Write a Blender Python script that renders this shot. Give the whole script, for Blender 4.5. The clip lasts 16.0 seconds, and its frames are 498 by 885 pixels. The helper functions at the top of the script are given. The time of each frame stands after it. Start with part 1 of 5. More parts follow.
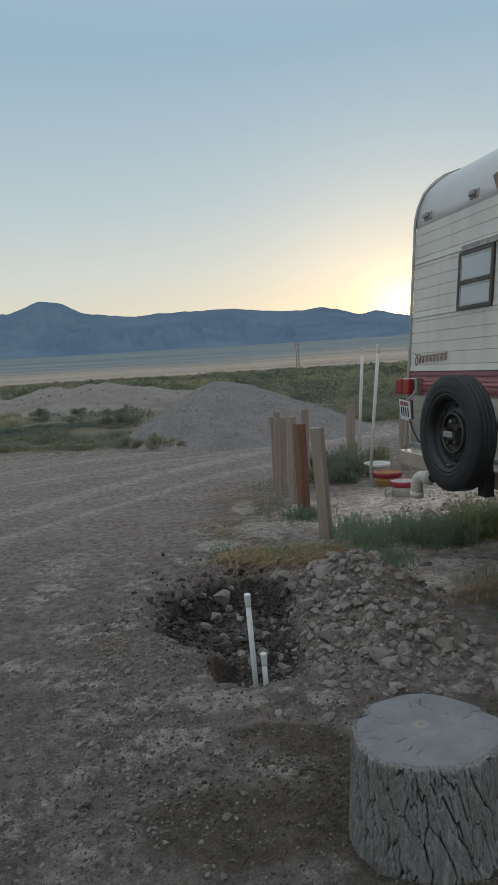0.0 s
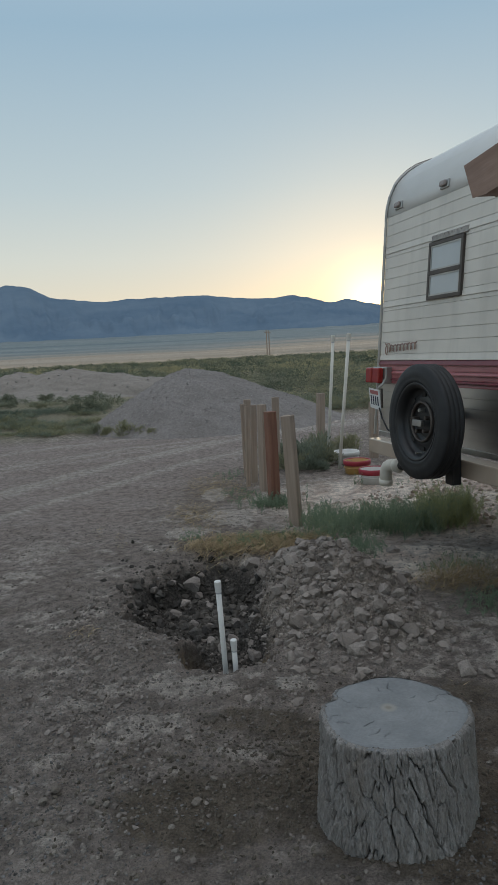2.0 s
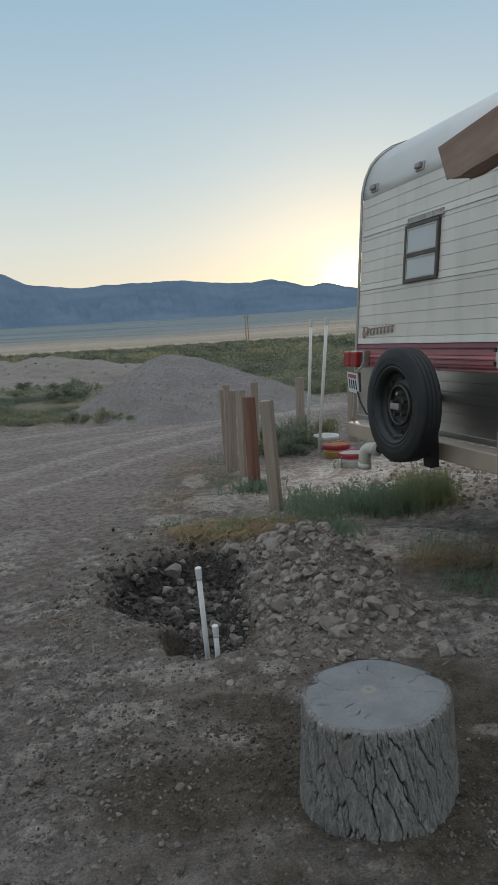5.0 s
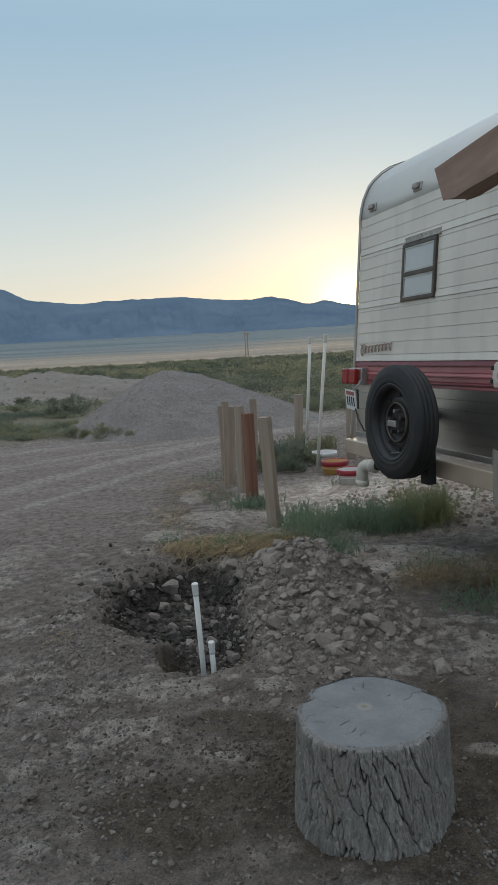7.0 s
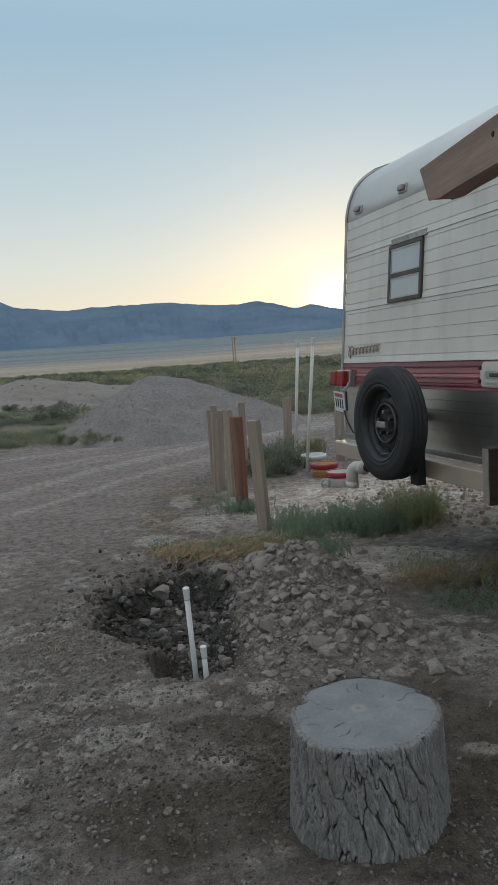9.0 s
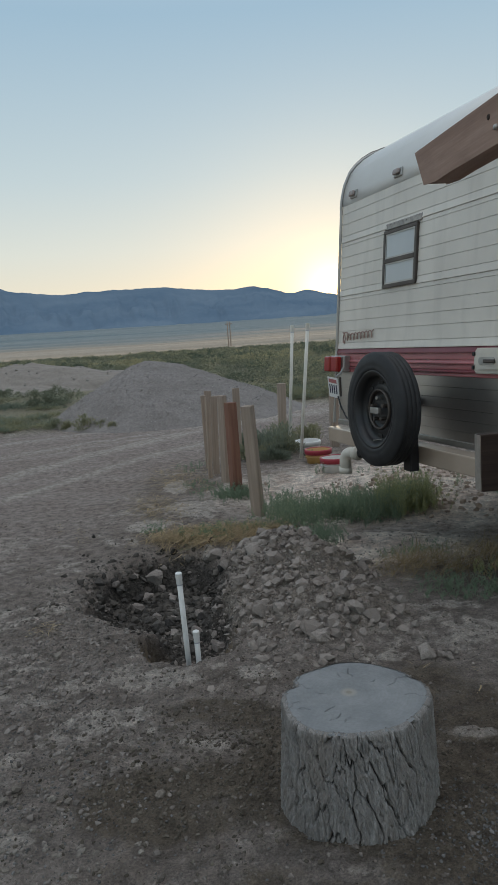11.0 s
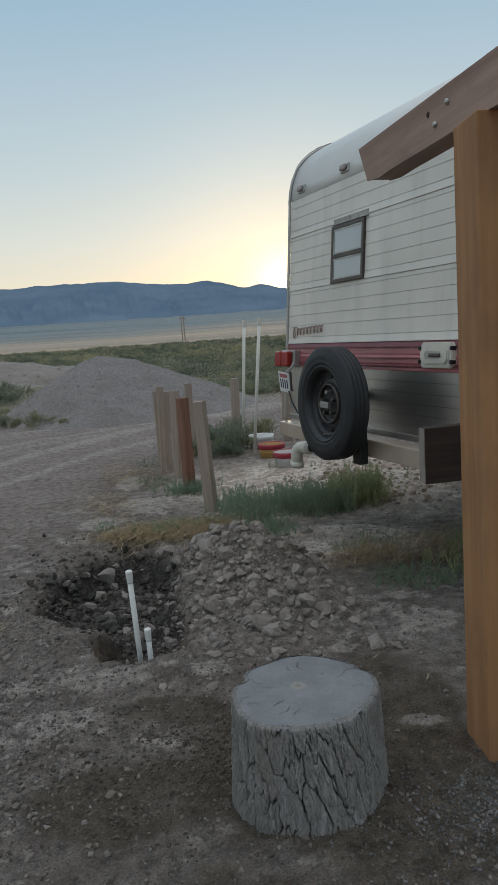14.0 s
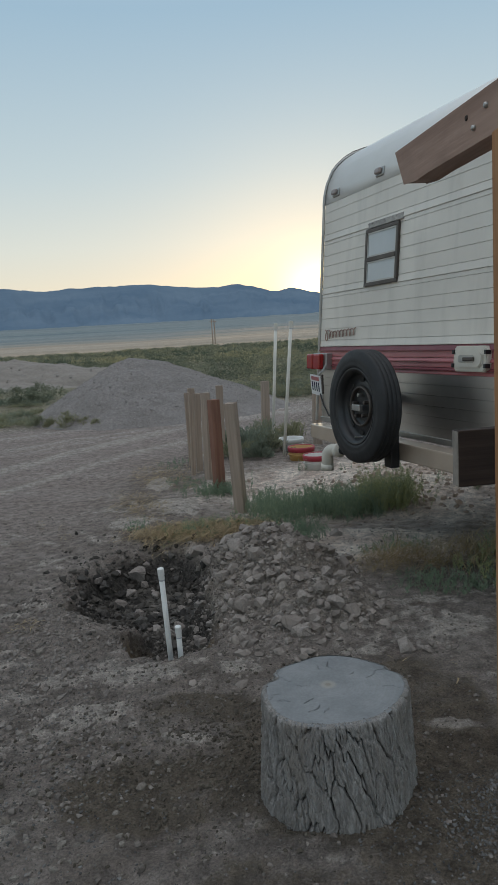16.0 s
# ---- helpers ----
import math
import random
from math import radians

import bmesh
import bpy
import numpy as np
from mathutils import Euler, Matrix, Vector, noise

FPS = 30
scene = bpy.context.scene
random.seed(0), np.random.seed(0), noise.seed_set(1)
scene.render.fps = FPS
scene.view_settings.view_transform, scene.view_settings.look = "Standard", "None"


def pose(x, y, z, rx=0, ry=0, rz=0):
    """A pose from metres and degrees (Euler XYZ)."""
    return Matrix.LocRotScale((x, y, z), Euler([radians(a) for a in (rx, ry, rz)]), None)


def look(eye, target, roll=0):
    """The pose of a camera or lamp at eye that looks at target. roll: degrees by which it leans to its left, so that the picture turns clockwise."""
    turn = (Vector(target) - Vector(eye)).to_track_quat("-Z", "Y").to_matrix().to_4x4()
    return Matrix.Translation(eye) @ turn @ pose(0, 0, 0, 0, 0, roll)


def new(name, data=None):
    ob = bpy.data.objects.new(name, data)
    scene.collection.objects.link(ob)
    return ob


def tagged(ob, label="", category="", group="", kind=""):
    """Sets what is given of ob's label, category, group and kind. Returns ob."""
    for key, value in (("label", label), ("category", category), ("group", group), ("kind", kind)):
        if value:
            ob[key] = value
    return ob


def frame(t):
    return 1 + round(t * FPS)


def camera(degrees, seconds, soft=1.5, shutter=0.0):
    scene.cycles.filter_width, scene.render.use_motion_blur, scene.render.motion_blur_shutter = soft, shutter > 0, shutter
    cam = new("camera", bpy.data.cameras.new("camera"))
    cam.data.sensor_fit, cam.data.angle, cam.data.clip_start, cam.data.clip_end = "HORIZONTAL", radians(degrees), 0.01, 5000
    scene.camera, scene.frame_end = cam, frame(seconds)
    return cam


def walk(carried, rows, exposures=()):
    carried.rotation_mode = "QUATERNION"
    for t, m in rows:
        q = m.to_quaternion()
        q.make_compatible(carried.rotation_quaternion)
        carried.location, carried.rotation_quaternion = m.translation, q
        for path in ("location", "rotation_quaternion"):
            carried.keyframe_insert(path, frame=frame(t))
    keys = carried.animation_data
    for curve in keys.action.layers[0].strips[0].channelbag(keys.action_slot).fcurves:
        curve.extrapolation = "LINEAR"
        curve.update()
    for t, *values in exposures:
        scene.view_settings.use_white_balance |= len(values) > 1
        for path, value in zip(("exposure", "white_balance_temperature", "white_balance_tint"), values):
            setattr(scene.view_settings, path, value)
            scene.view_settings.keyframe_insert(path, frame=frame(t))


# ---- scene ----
cam = camera(39.4, 16.0, 1.0)
PATH = [
    (0, (0.212, -0.193, 1.454), (0.192, 1.795, 1.233), -3.5),
    (0.5, (0.216, -0.194, 1.452), (0.209, 1.793, 1.232), -3.2),
    (1, (0.211, -0.197, 1.454), (0.225, 1.79, 1.224), -3.1),
    (1.5, (0.212, -0.197, 1.456), (0.258, 1.787, 1.209), -3.0),
    (2, (0.207, -0.194, 1.454), (0.271, 1.788, 1.193), -2.9),
    (2.5, (0.205, -0.196, 1.458), (0.292, 1.783, 1.181), -2.7),
    (3, (0.204, -0.191, 1.444), (0.321, 1.784, 1.153), -2.4),
    (3.5, (0.209, -0.189, 1.451), (0.407, 1.777, 1.147), -1.8),
    (4, (0.22, -0.188, 1.449), (0.456, 1.773, 1.135), -1.9),
    (4.5, (0.231, -0.187, 1.451), (0.477, 1.773, 1.134), -2.7),
    (5, (0.218, -0.187, 1.455), (0.335, 1.786, 1.149), -3.6),
    (5.2, (0.213, -0.181, 1.451), (0.258, 1.796, 1.149), -3.9),
    (7.5, (0.225, -0.203, 1.456), (0.365, 1.777, 1.21), -3.3),
    (8, (0.217, -0.196, 1.451), (0.364, 1.784, 1.213), -3.5),
    (8.5, (0.22, -0.191, 1.449), (0.37, 1.789, 1.209), -3.7),
    (9, (0.221, -0.189, 1.445), (0.377, 1.79, 1.196), -3.9),
    (11.5, (0.239, -0.184, 1.443), (0.41, 1.787, 1.149), -3.7),
    (12, (0.252, -0.185, 1.443), (0.436, 1.785, 1.148), -3.9),
    (12.5, (0.262, -0.175, 1.435), (0.475, 1.79, 1.131), -3.7),
    (13, (0.269, -0.181, 1.442), (0.523, 1.778, 1.131), -3.8),
    (13.5, (0.269, -0.184, 1.445), (0.547, 1.772, 1.129), -4.0),
    (14, (0.26, -0.183, 1.445), (0.552, 1.771, 1.131), -3.9),
    (14.5, (0.244, -0.185, 1.443), (0.522, 1.771, 1.131), -3.2),
    (15, (0.233, -0.194, 1.444), (0.485, 1.765, 1.13), -2.6),
    (15.5, (0.228, -0.198, 1.437), (0.451, 1.765, 1.126), -2.8),
    (16, (0.238, -0.208, 1.438), (0.45, 1.758, 1.139), -3.4),
]
walk(cam, [(t, look(eye, target, roll)) for t, eye, target, roll in PATH],
     exposures=[(0, 0.30), (2.5, 0.33), (4, 0.42), (9, 0.45), (12.5, 0.42), (16, 0.42)])

# ---- world and light: the sun has just gone behind the ridge ----
SUN_AZ, SUN_EL = 12.4, 2.6          # degrees, clockwise from +y
world = bpy.data.worlds.new("evening_sky")
scene.world = world
world.use_nodes = True
wn, wl = world.node_tree.nodes, world.node_tree.links
wn.clear()
sky = wn.new("ShaderNodeTexSky")
sky.sky_type = "NISHITA"
sky.sun_disc = False
sky.sun_elevation, sky.sun_rotation = radians(SUN_EL), radians(SUN_AZ)
sky.altitude, sky.air_density, sky.dust_density, sky.ozone_density = 1400, 1.0, 1.2, 1.0
glow = wn.new("ShaderNodeVectorMath")
glow.operation = "SCALE"
glow.inputs["Scale"].default_value = 0.018
where = wn.new("ShaderNodeTexCoord")
split = wn.new("ShaderNodeSeparateXYZ")
dusk = wn.new("ShaderNodeValToRGB")        # clear evening air from the skyline to overhead
stops = ((0.0, (0.54, 0.44, 0.33)), (0.06, (0.53, 0.485, 0.40)), (0.13, (0.465, 0.485, 0.455)), (0.22, (0.365, 0.435, 0.46)), (0.40, (0.235, 0.345, 0.435)), (0.65, (0.35, 0.43, 0.51)), (1.0, (0.84, 0.86, 0.90)))
while len(dusk.color_ramp.elements) < len(stops):
    dusk.color_ramp.elements.new(0.5)
for e, (at, c) in zip(dusk.color_ramp.elements, stops):
    e.position, e.color = at, (*c, 1)
both = wn.new("ShaderNodeVectorMath")
both.operation = "ADD"
back = wn.new("ShaderNodeBackground")
back.inputs["Strength"].default_value = 1.0
wout = wn.new("ShaderNodeOutputWorld")
wl.new(where.outputs["Generated"], split.inputs[0])
wl.new(split.outputs["Z"], dusk.inputs[0])
wl.new(sky.outputs[0], glow.inputs[0])
wl.new(glow.outputs[0], both.inputs[0])
wl.new(dusk.outputs[0], both.inputs[1])
last = both
for power, tint in ((1100.0, (1.4, 1.0, 0.42)), (75.0, (0.18, 0.115, 0.04))):      # bright air round the sun
    toward = wn.new("ShaderNodeVectorMath")
    toward.operation = "DOT_PRODUCT"
    toward.inputs[1].default_value = (math.sin(radians(SUN_AZ)) * math.cos(radians(3.3)), math.cos(radians(SUN_AZ)) * math.cos(radians(3.3)), math.sin(radians(3.3)))
    wl.new(where.outputs["Generated"], toward.inputs[0])
    ahead = wn.new("ShaderNodeMath")
    ahead.operation = "MAXIMUM"
    ahead.inputs[1].default_value = 0.0
    wl.new(toward.outputs["Value"], ahead.inputs[0])
    fall = wn.new("ShaderNodeMath")
    fall.operation = "POWER"
    fall.inputs[1].default_value = power
    wl.new(ahead.outputs[0], fall.inputs[0])
    tinted = wn.new("ShaderNodeVectorMath")
    tinted.operation = "SCALE"
    tinted.inputs[0].default_value = tint
    wl.new(fall.outputs[0], tinted.inputs["Scale"])
    more = wn.new("ShaderNodeVectorMath")
    more.operation = "ADD"
    wl.new(last.outputs[0], more.inputs[0])
    wl.new(tinted.outputs[0], more.inputs[1])
    last = more
wl.new(last.outputs[0], back.inputs["Color"])
wl.new(back.outputs[0], wout.inputs["Surface"])

sun = new("sun", bpy.data.lights.new("sun", "SUN"))
sun.data.energy, sun.data.angle, sun.data.color = 2.0, radians(0.5), (1.0, 0.78, 0.52)
az, el = radians(SUN_AZ), radians(SUN_EL)
sun.matrix_world = look((math.sin(az) * 50, math.cos(az) * 50, math.sin(el) / math.cos(el) * 50), (0, 0, 0))


# ---- noise on arrays ----
TABLE = np.random.RandomState(7).rand(1024)


def vnoise(x, y, seed=0):
    xi, yi = np.floor(x).astype(np.int64), np.floor(y).astype(np.int64)
    fx, fy = x - xi, y - yi
    fx, fy = fx * fx * (3 - 2 * fx), fy * fy * (3 - 2 * fy)

    def h(a, b):
        return TABLE[((a * 73856093) ^ (b * 19349663) ^ (seed * 83492791)) % 1024]
    top = h(xi, yi) * (1 - fx) + h(xi + 1, yi) * fx
    low = h(xi, yi + 1) * (1 - fx) + h(xi + 1, yi + 1) * fx
    return top * (1 - fy) + low * fy


def fbm(x, y, octaves=4, seed=0):
    total, amp, norm = 0.0, 1.0, 0.0
    for o in range(octaves):
        total = total + amp * vnoise(x * 2 ** o + 17.3 * o, y * 2 ** o - 9.1 * o, seed + o)
        norm += amp
        amp *= 0.5
    return total / norm


def smooth(a, b, v):
    k = np.clip((v - a) / (b - a), 0, 1)
    return k * k * (3 - 2 * k)


def bump(x, y, cx, cy, rx, ry, turn=0.0, edge=0.0):
    c, s = math.cos(radians(turn)), math.sin(radians(turn))
    u, v = ((x - cx) * c + (y - cy) * s) / rx, (-(x - cx) * s + (y - cy) * c) / ry
    r = np.sqrt(u * u + v * v)
    return 1 - smooth(edge, 1.0, r)


def spoil_shape(x, y):
    """The heap of dug-out clods beside the pit."""
    wob = 0.25 * (fbm(x * 3, y * 3, 3, 21) - 0.5)
    a = bump(x, y, 0.74, 3.72, 0.55, 0.98, 8, 0.05)
    b = bump(x, y, 0.95, 3.25, 0.42, 0.45, 0, 0.0)
    lumpy = 0.34 * (fbm(x * 9, y * 9, 4, 23) - 0.5) + 0.22 * (fbm(x * 26, y * 26, 2, 24) - 0.5)
    return np.maximum(a * 0.30, b * 0.16) * (1 + 2 * wob + lumpy)


def hole_shape(x, y):
    """The deep narrow hole in which the pipes stand."""
    wob, rag = 0.16 * (fbm(x * 5, y * 5, 4, 33) - 0.5), 0.10 * (fbm(x * 9 + 4, y * 9, 3, 35) - 0.5)
    front = bump(x + wob, y + rag, 0.130, 3.10, 0.215, 0.29, 26, 0.74)
    return np.maximum(front, 0.85 * bump(x + wob, y + rag, 0.20, 3.42, 0.24, 0.36, 10, 0.5))


def pit_shape(x, y):
    wob = 0.16 * (fbm(x * 5, y * 5, 4, 31) - 0.5)
    a = bump(x + wob, y - wob, 0.02, 4.03, 0.53, 0.80, 0, 0.55) * 0.24
    c = bump(x + wob, y, -0.33, 3.68, 0.14, 0.15, 0, 0.45) * 0.20
    return np.maximum(np.maximum(a, hole_shape(x, y) * 0.28), a + c)


def height(x, y):
    r = np.hypot(x, y)
    near = 1 - smooth(20, 45, r)
    z = near * (0.05 * (fbm(x * 0.55, y * 0.55, 3, 1) - 0.5) + 0.040 * (fbm(x * 3, y * 3, 4, 2) - 0.5))
    z += near * 0.026 * (fbm(x * 11, y * 11, 4, 3) - 0.5) * (1 - road_mask(x, y) * 0.6)
    z += near * 0.010 * smooth(-0.06, 0.16, crust_mask(x, y))       # the crust stands proud of the loose dirt
    z += 0.014 * rut_mask(x, y)
    z += 0.10 * bump(x, y, 2.6, 5.9, 1.5, 1.4, -15, 0.1)
    z += spoil_shape(x, y) - pit_shape(x, y)
    z += near * 0.10 * (fbm(x * 0.4, y * 0.4, 2, 5) - 0.5) * smooth(14, 18, r)
    z += 95.0 * (np.clip(r - 260, 0, None) / 2740) ** 1.35
    z += 2.5 * (fbm(x / 90, y / 90, 3, 6) - 0.5) * smooth(250, 600, r)
    return z


# pale patches, mostly plates of crust: place, half sizes, turn, strength
CRUST = ((-0.03, 2.74, 0.30, 0.17, -14, 0.9), (-0.16, 2.42, 0.20, 0.13, 0, 0.75), (0.22, 2.15, 0.15, 0.07, -16, 1.0), (0.46, 2.66, 0.14, 0.12, 0, 0.7),
         (-0.18, 5.40, 0.24, 0.26, 0, 2.0), (0.05, 6.85, 0.17, 0.42, 0, 2.0), (0.22, 5.85, 0.40, 0.45, 0, 1.0), (-0.80, 3.52, 0.26, 0.13, 10, 0.75), (-1.25, 5.0, 0.50, 1.1, 12, 0.45),
         # this row ends with a narrow paler strip right of the stump
         (-1.05, 3.2, 0.24, 0.16, 0, 0.6), (1.45, 4.45, 0.62, 0.36, -12, 2.0), (1.22, 3.86, 0.34, 0.30, 0, 0.8), (1.35, 2.95, 0.50, 0.50, 0, 0.55), (1.15, 2.06, 0.14, 0.05, -12, 1.0),
         (1.9, 4.0, 0.6, 0.5, 0, 0.5), (-0.55, 2.6, 0.35, 0.3, 0, 0.45), (-0.72, 4.6, 0.20, 0.9, 10, 0.4))


def crust_mask(x, y):
    """Over nought where pale crust lies."""
    m = 0.0
    for cx, cy, rx, ry, turn, k in CRUST:
        m = np.maximum(m, k * bump(x, y, cx, cy, rx, ry, turn, 0.15))
    m = m * (1 - 0.25 * smooth(-0.3, -0.6, x))
    far = smooth(1.2, 2.4, y) * (1 - smooth(9, 13, y))
    rag = 1.15 * (fbm(x * 3.2, y * 4.6, 5, 44) - 0.5) + 0.9 * (fbm(x * 17, y * 17, 3, 45) - 0.5)
    return (m * far + rag - 0.30) * smooth(0.6, 1.2, y) * (1 - smooth(10, 14, y)) * (1 - smooth(3, 5, np.abs(x)))


# wheel tracks: a point, the slope and bow of its line, half its width
TRACKS = ((-3.39, 9.05, 0.95, -0.05, 0.10), (-3.39, 8.55, 0.95, -0.05, 0.05), (-2.55, 6.92, 2.0, -0.17, 0.10), (-2.75, 6.92, 2.0, -0.17, 0.05), (-2.19, 5.98, 1.9, -0.17, 0.09), (-4.0, 10.58, 0.75, -0.05, 0.11))


def road_mask(x, y):
    e = 0.5 * (fbm(x * 0.9, y * 0.9, 3, 8) - 0.5)
    edge = np.where(y < 7, -0.30 - 0.12 * (7 - y), -0.30 + 0.55 * (y - 7))
    left = smooth(0.35, -0.35, x - edge + e)
    far = smooth(0.5, -0.5, y - (13.2 + 0.30 * np.clip(x, -3, 20)) + e)
    return left * far * smooth(1.0, 3.0, y) * smooth(-60, -30, x)


def rut_mask(x, y):
    m = 0.0
    wob = 0.22 * (fbm(x * 0.5, y * 0.5, 2, 9) - 0.5)
    for x0, y0, slope, bow, w in TRACKS:
        v = (y - y0 - slope * (x - x0) - bow * (x - x0) ** 2 + wob) / math.hypot(1, slope)
        m = m + np.exp(-((v / w) ** 2))
    return np.clip(m, 0, 1) * road_mask(x, y) * smooth(0.25, 0.6, fbm(x * 1.2, y * 1.2, 2, 11) + 0.2)


def hz(x, y):
    return float(height(np.array([float(x)]), np.array([float(y)]))[0])


# ---- mesh helpers ----
def part(name, bm, material, parent=None, label="", flat=True):
    me = bpy.data.meshes.new(name)
    bmesh.ops.recalc_face_normals(bm, faces=bm.faces)
    bm.to_mesh(me)
    bm.free()
    if material:
        me.materials.append(material)
    if not flat:
        me.polygons.foreach_set("use_smooth", [True] * len(me.polygons))
    ob = new(name, me)
    ob.parent = parent
    if label:
        tagged(ob, label)
    return ob


def raw(name, verts, faces, material, smooth_faces=False):
    """A mesh from numpy arrays: all faces with the same number of corners."""
    verts, faces = np.asarray(verts, np.float32), np.asarray(faces, np.int32)
    me = bpy.data.meshes.new(name)
    me.vertices.add(len(verts))
    me.vertices.foreach_set("co", verts.ravel())
    n = faces.shape[1]
    me.loops.add(faces.size)
    me.loops.foreach_set("vertex_index", faces.ravel())
    me.polygons.add(len(faces))
    me.polygons.foreach_set("loop_start", np.arange(0, faces.size, n, dtype=np.int32))
    me.polygons.foreach_set("use_smooth", np.full(len(faces), smooth_faces))
    me.update(calc_edges=True)
    me.validate()
    if material:
        me.materials.append(material)
    return me


def attribute(me, name, values):
    me.attributes.new(name, "FLOAT", "POINT").data.foreach_set("value", np.asarray(values, np.float32))


def box(x0, x1, y0, y1, z0, z1, bevel=0.0, bm=None, m=None):
    bm = bm or bmesh.new()
    made = bmesh.ops.create_cube(bm, size=1.0, matrix=Matrix.LocRotScale(
        ((x0 + x1) / 2, (y0 + y1) / 2, (z0 + z1) / 2), None, (abs(x1 - x0), abs(y1 - y0), abs(z1 - z0))))
    vs = made["verts"]
    if bevel:
        es = list({e for v in vs for e in v.link_edges})
        out = bmesh.ops.bevel(bm, geom=es, offset=bevel, segments=2, affect="EDGES", profile=0.5)
        vs = list({v for f in out["faces"] for v in f.verts} | {v for v in vs if v.is_valid})
    if m is not None:
        bmesh.ops.transform(bm, matrix=m, verts=vs)
    return bm


def lathe(profile, n=48, bm=None, m=None, closed=False):
    """Turns (radius, along) pairs round the local y axis."""
    bm = bm or bmesh.new()
    rings = []
    for r, a in profile:
        rings.append([bm.verts.new((r * math.cos(2 * math.pi * i / n), a, r * math.sin(2 * math.pi * i / n))) for i in range(n)])
    pairs = list(zip(rings, rings[1:])) + ([(rings[-1], rings[0])] if closed else [])
    for p, q in pairs:
        for i in range(n):
            bm.faces.new((p[i], p[(i + 1) % n], q[(i + 1) % n], q[i]))
    if not closed:
        for ring in (rings[0], rings[-1]):
            bm.faces.new(ring)
    if m is not None:
        bmesh.ops.transform(bm, matrix=m, verts=[v for ring in rings for v in ring])
    return bm


def sweep(points, radius, n=10, bm=None):
    """A round rod along points; radius is one number or one for each point."""
    bm = bm or bmesh.new()
    points = [Vector(p) for p in points]
    radii = radius if isinstance(radius, (list, tuple)) else [radius] * len(points)
    rings = []
    for k, p in enumerate(points):
        way = (points[min(k + 1, len(points) - 1)] - points[max(k - 1, 0)]).normalized()
        side = way.orthogonal().normalized() if k == 0 else (side - way * side.dot(way)).normalized()
        other = way.cross(side)
        rings.append([bm.verts.new(p + (side * math.cos(2 * math.pi * i / n) + other * math.sin(2 * math.pi * i / n)) * radii[k]) for i in range(n)])
    for p, q in zip(rings, rings[1:]):
        for i in range(n):
            bm.faces.new((p[i], p[(i + 1) % n], q[(i + 1) % n], q[i]))
    bm.faces.new(rings[0])
    bm.faces.new(rings[-1])
    return bm


def extrude(profile, x0, x1, bm=None, m=None):
    """A closed (y, z) outline drawn out along x."""
    bm = bm or bmesh.new()
    a = [bm.verts.new((x0, y, z)) for y, z in profile]
    b = [bm.verts.new((x1, y, z)) for y, z in profile]
    n = len(profile)
    for i in range(n):
        bm.faces.new((a[i], a[(i + 1) % n], b[(i + 1) % n], b[i]))
    bm.faces.new(a)
    bm.faces.new(list(reversed(b)))
    if m is not None:
        bmesh.ops.transform(bm, matrix=m, verts=a + b)
    return bm


def empty(name, m, label, category, group="", kind=""):
    ob = new(name)
    ob.empty_display_size = 0.1
    ob.matrix_world = m
    return tagged(ob, label, category, group, kind)


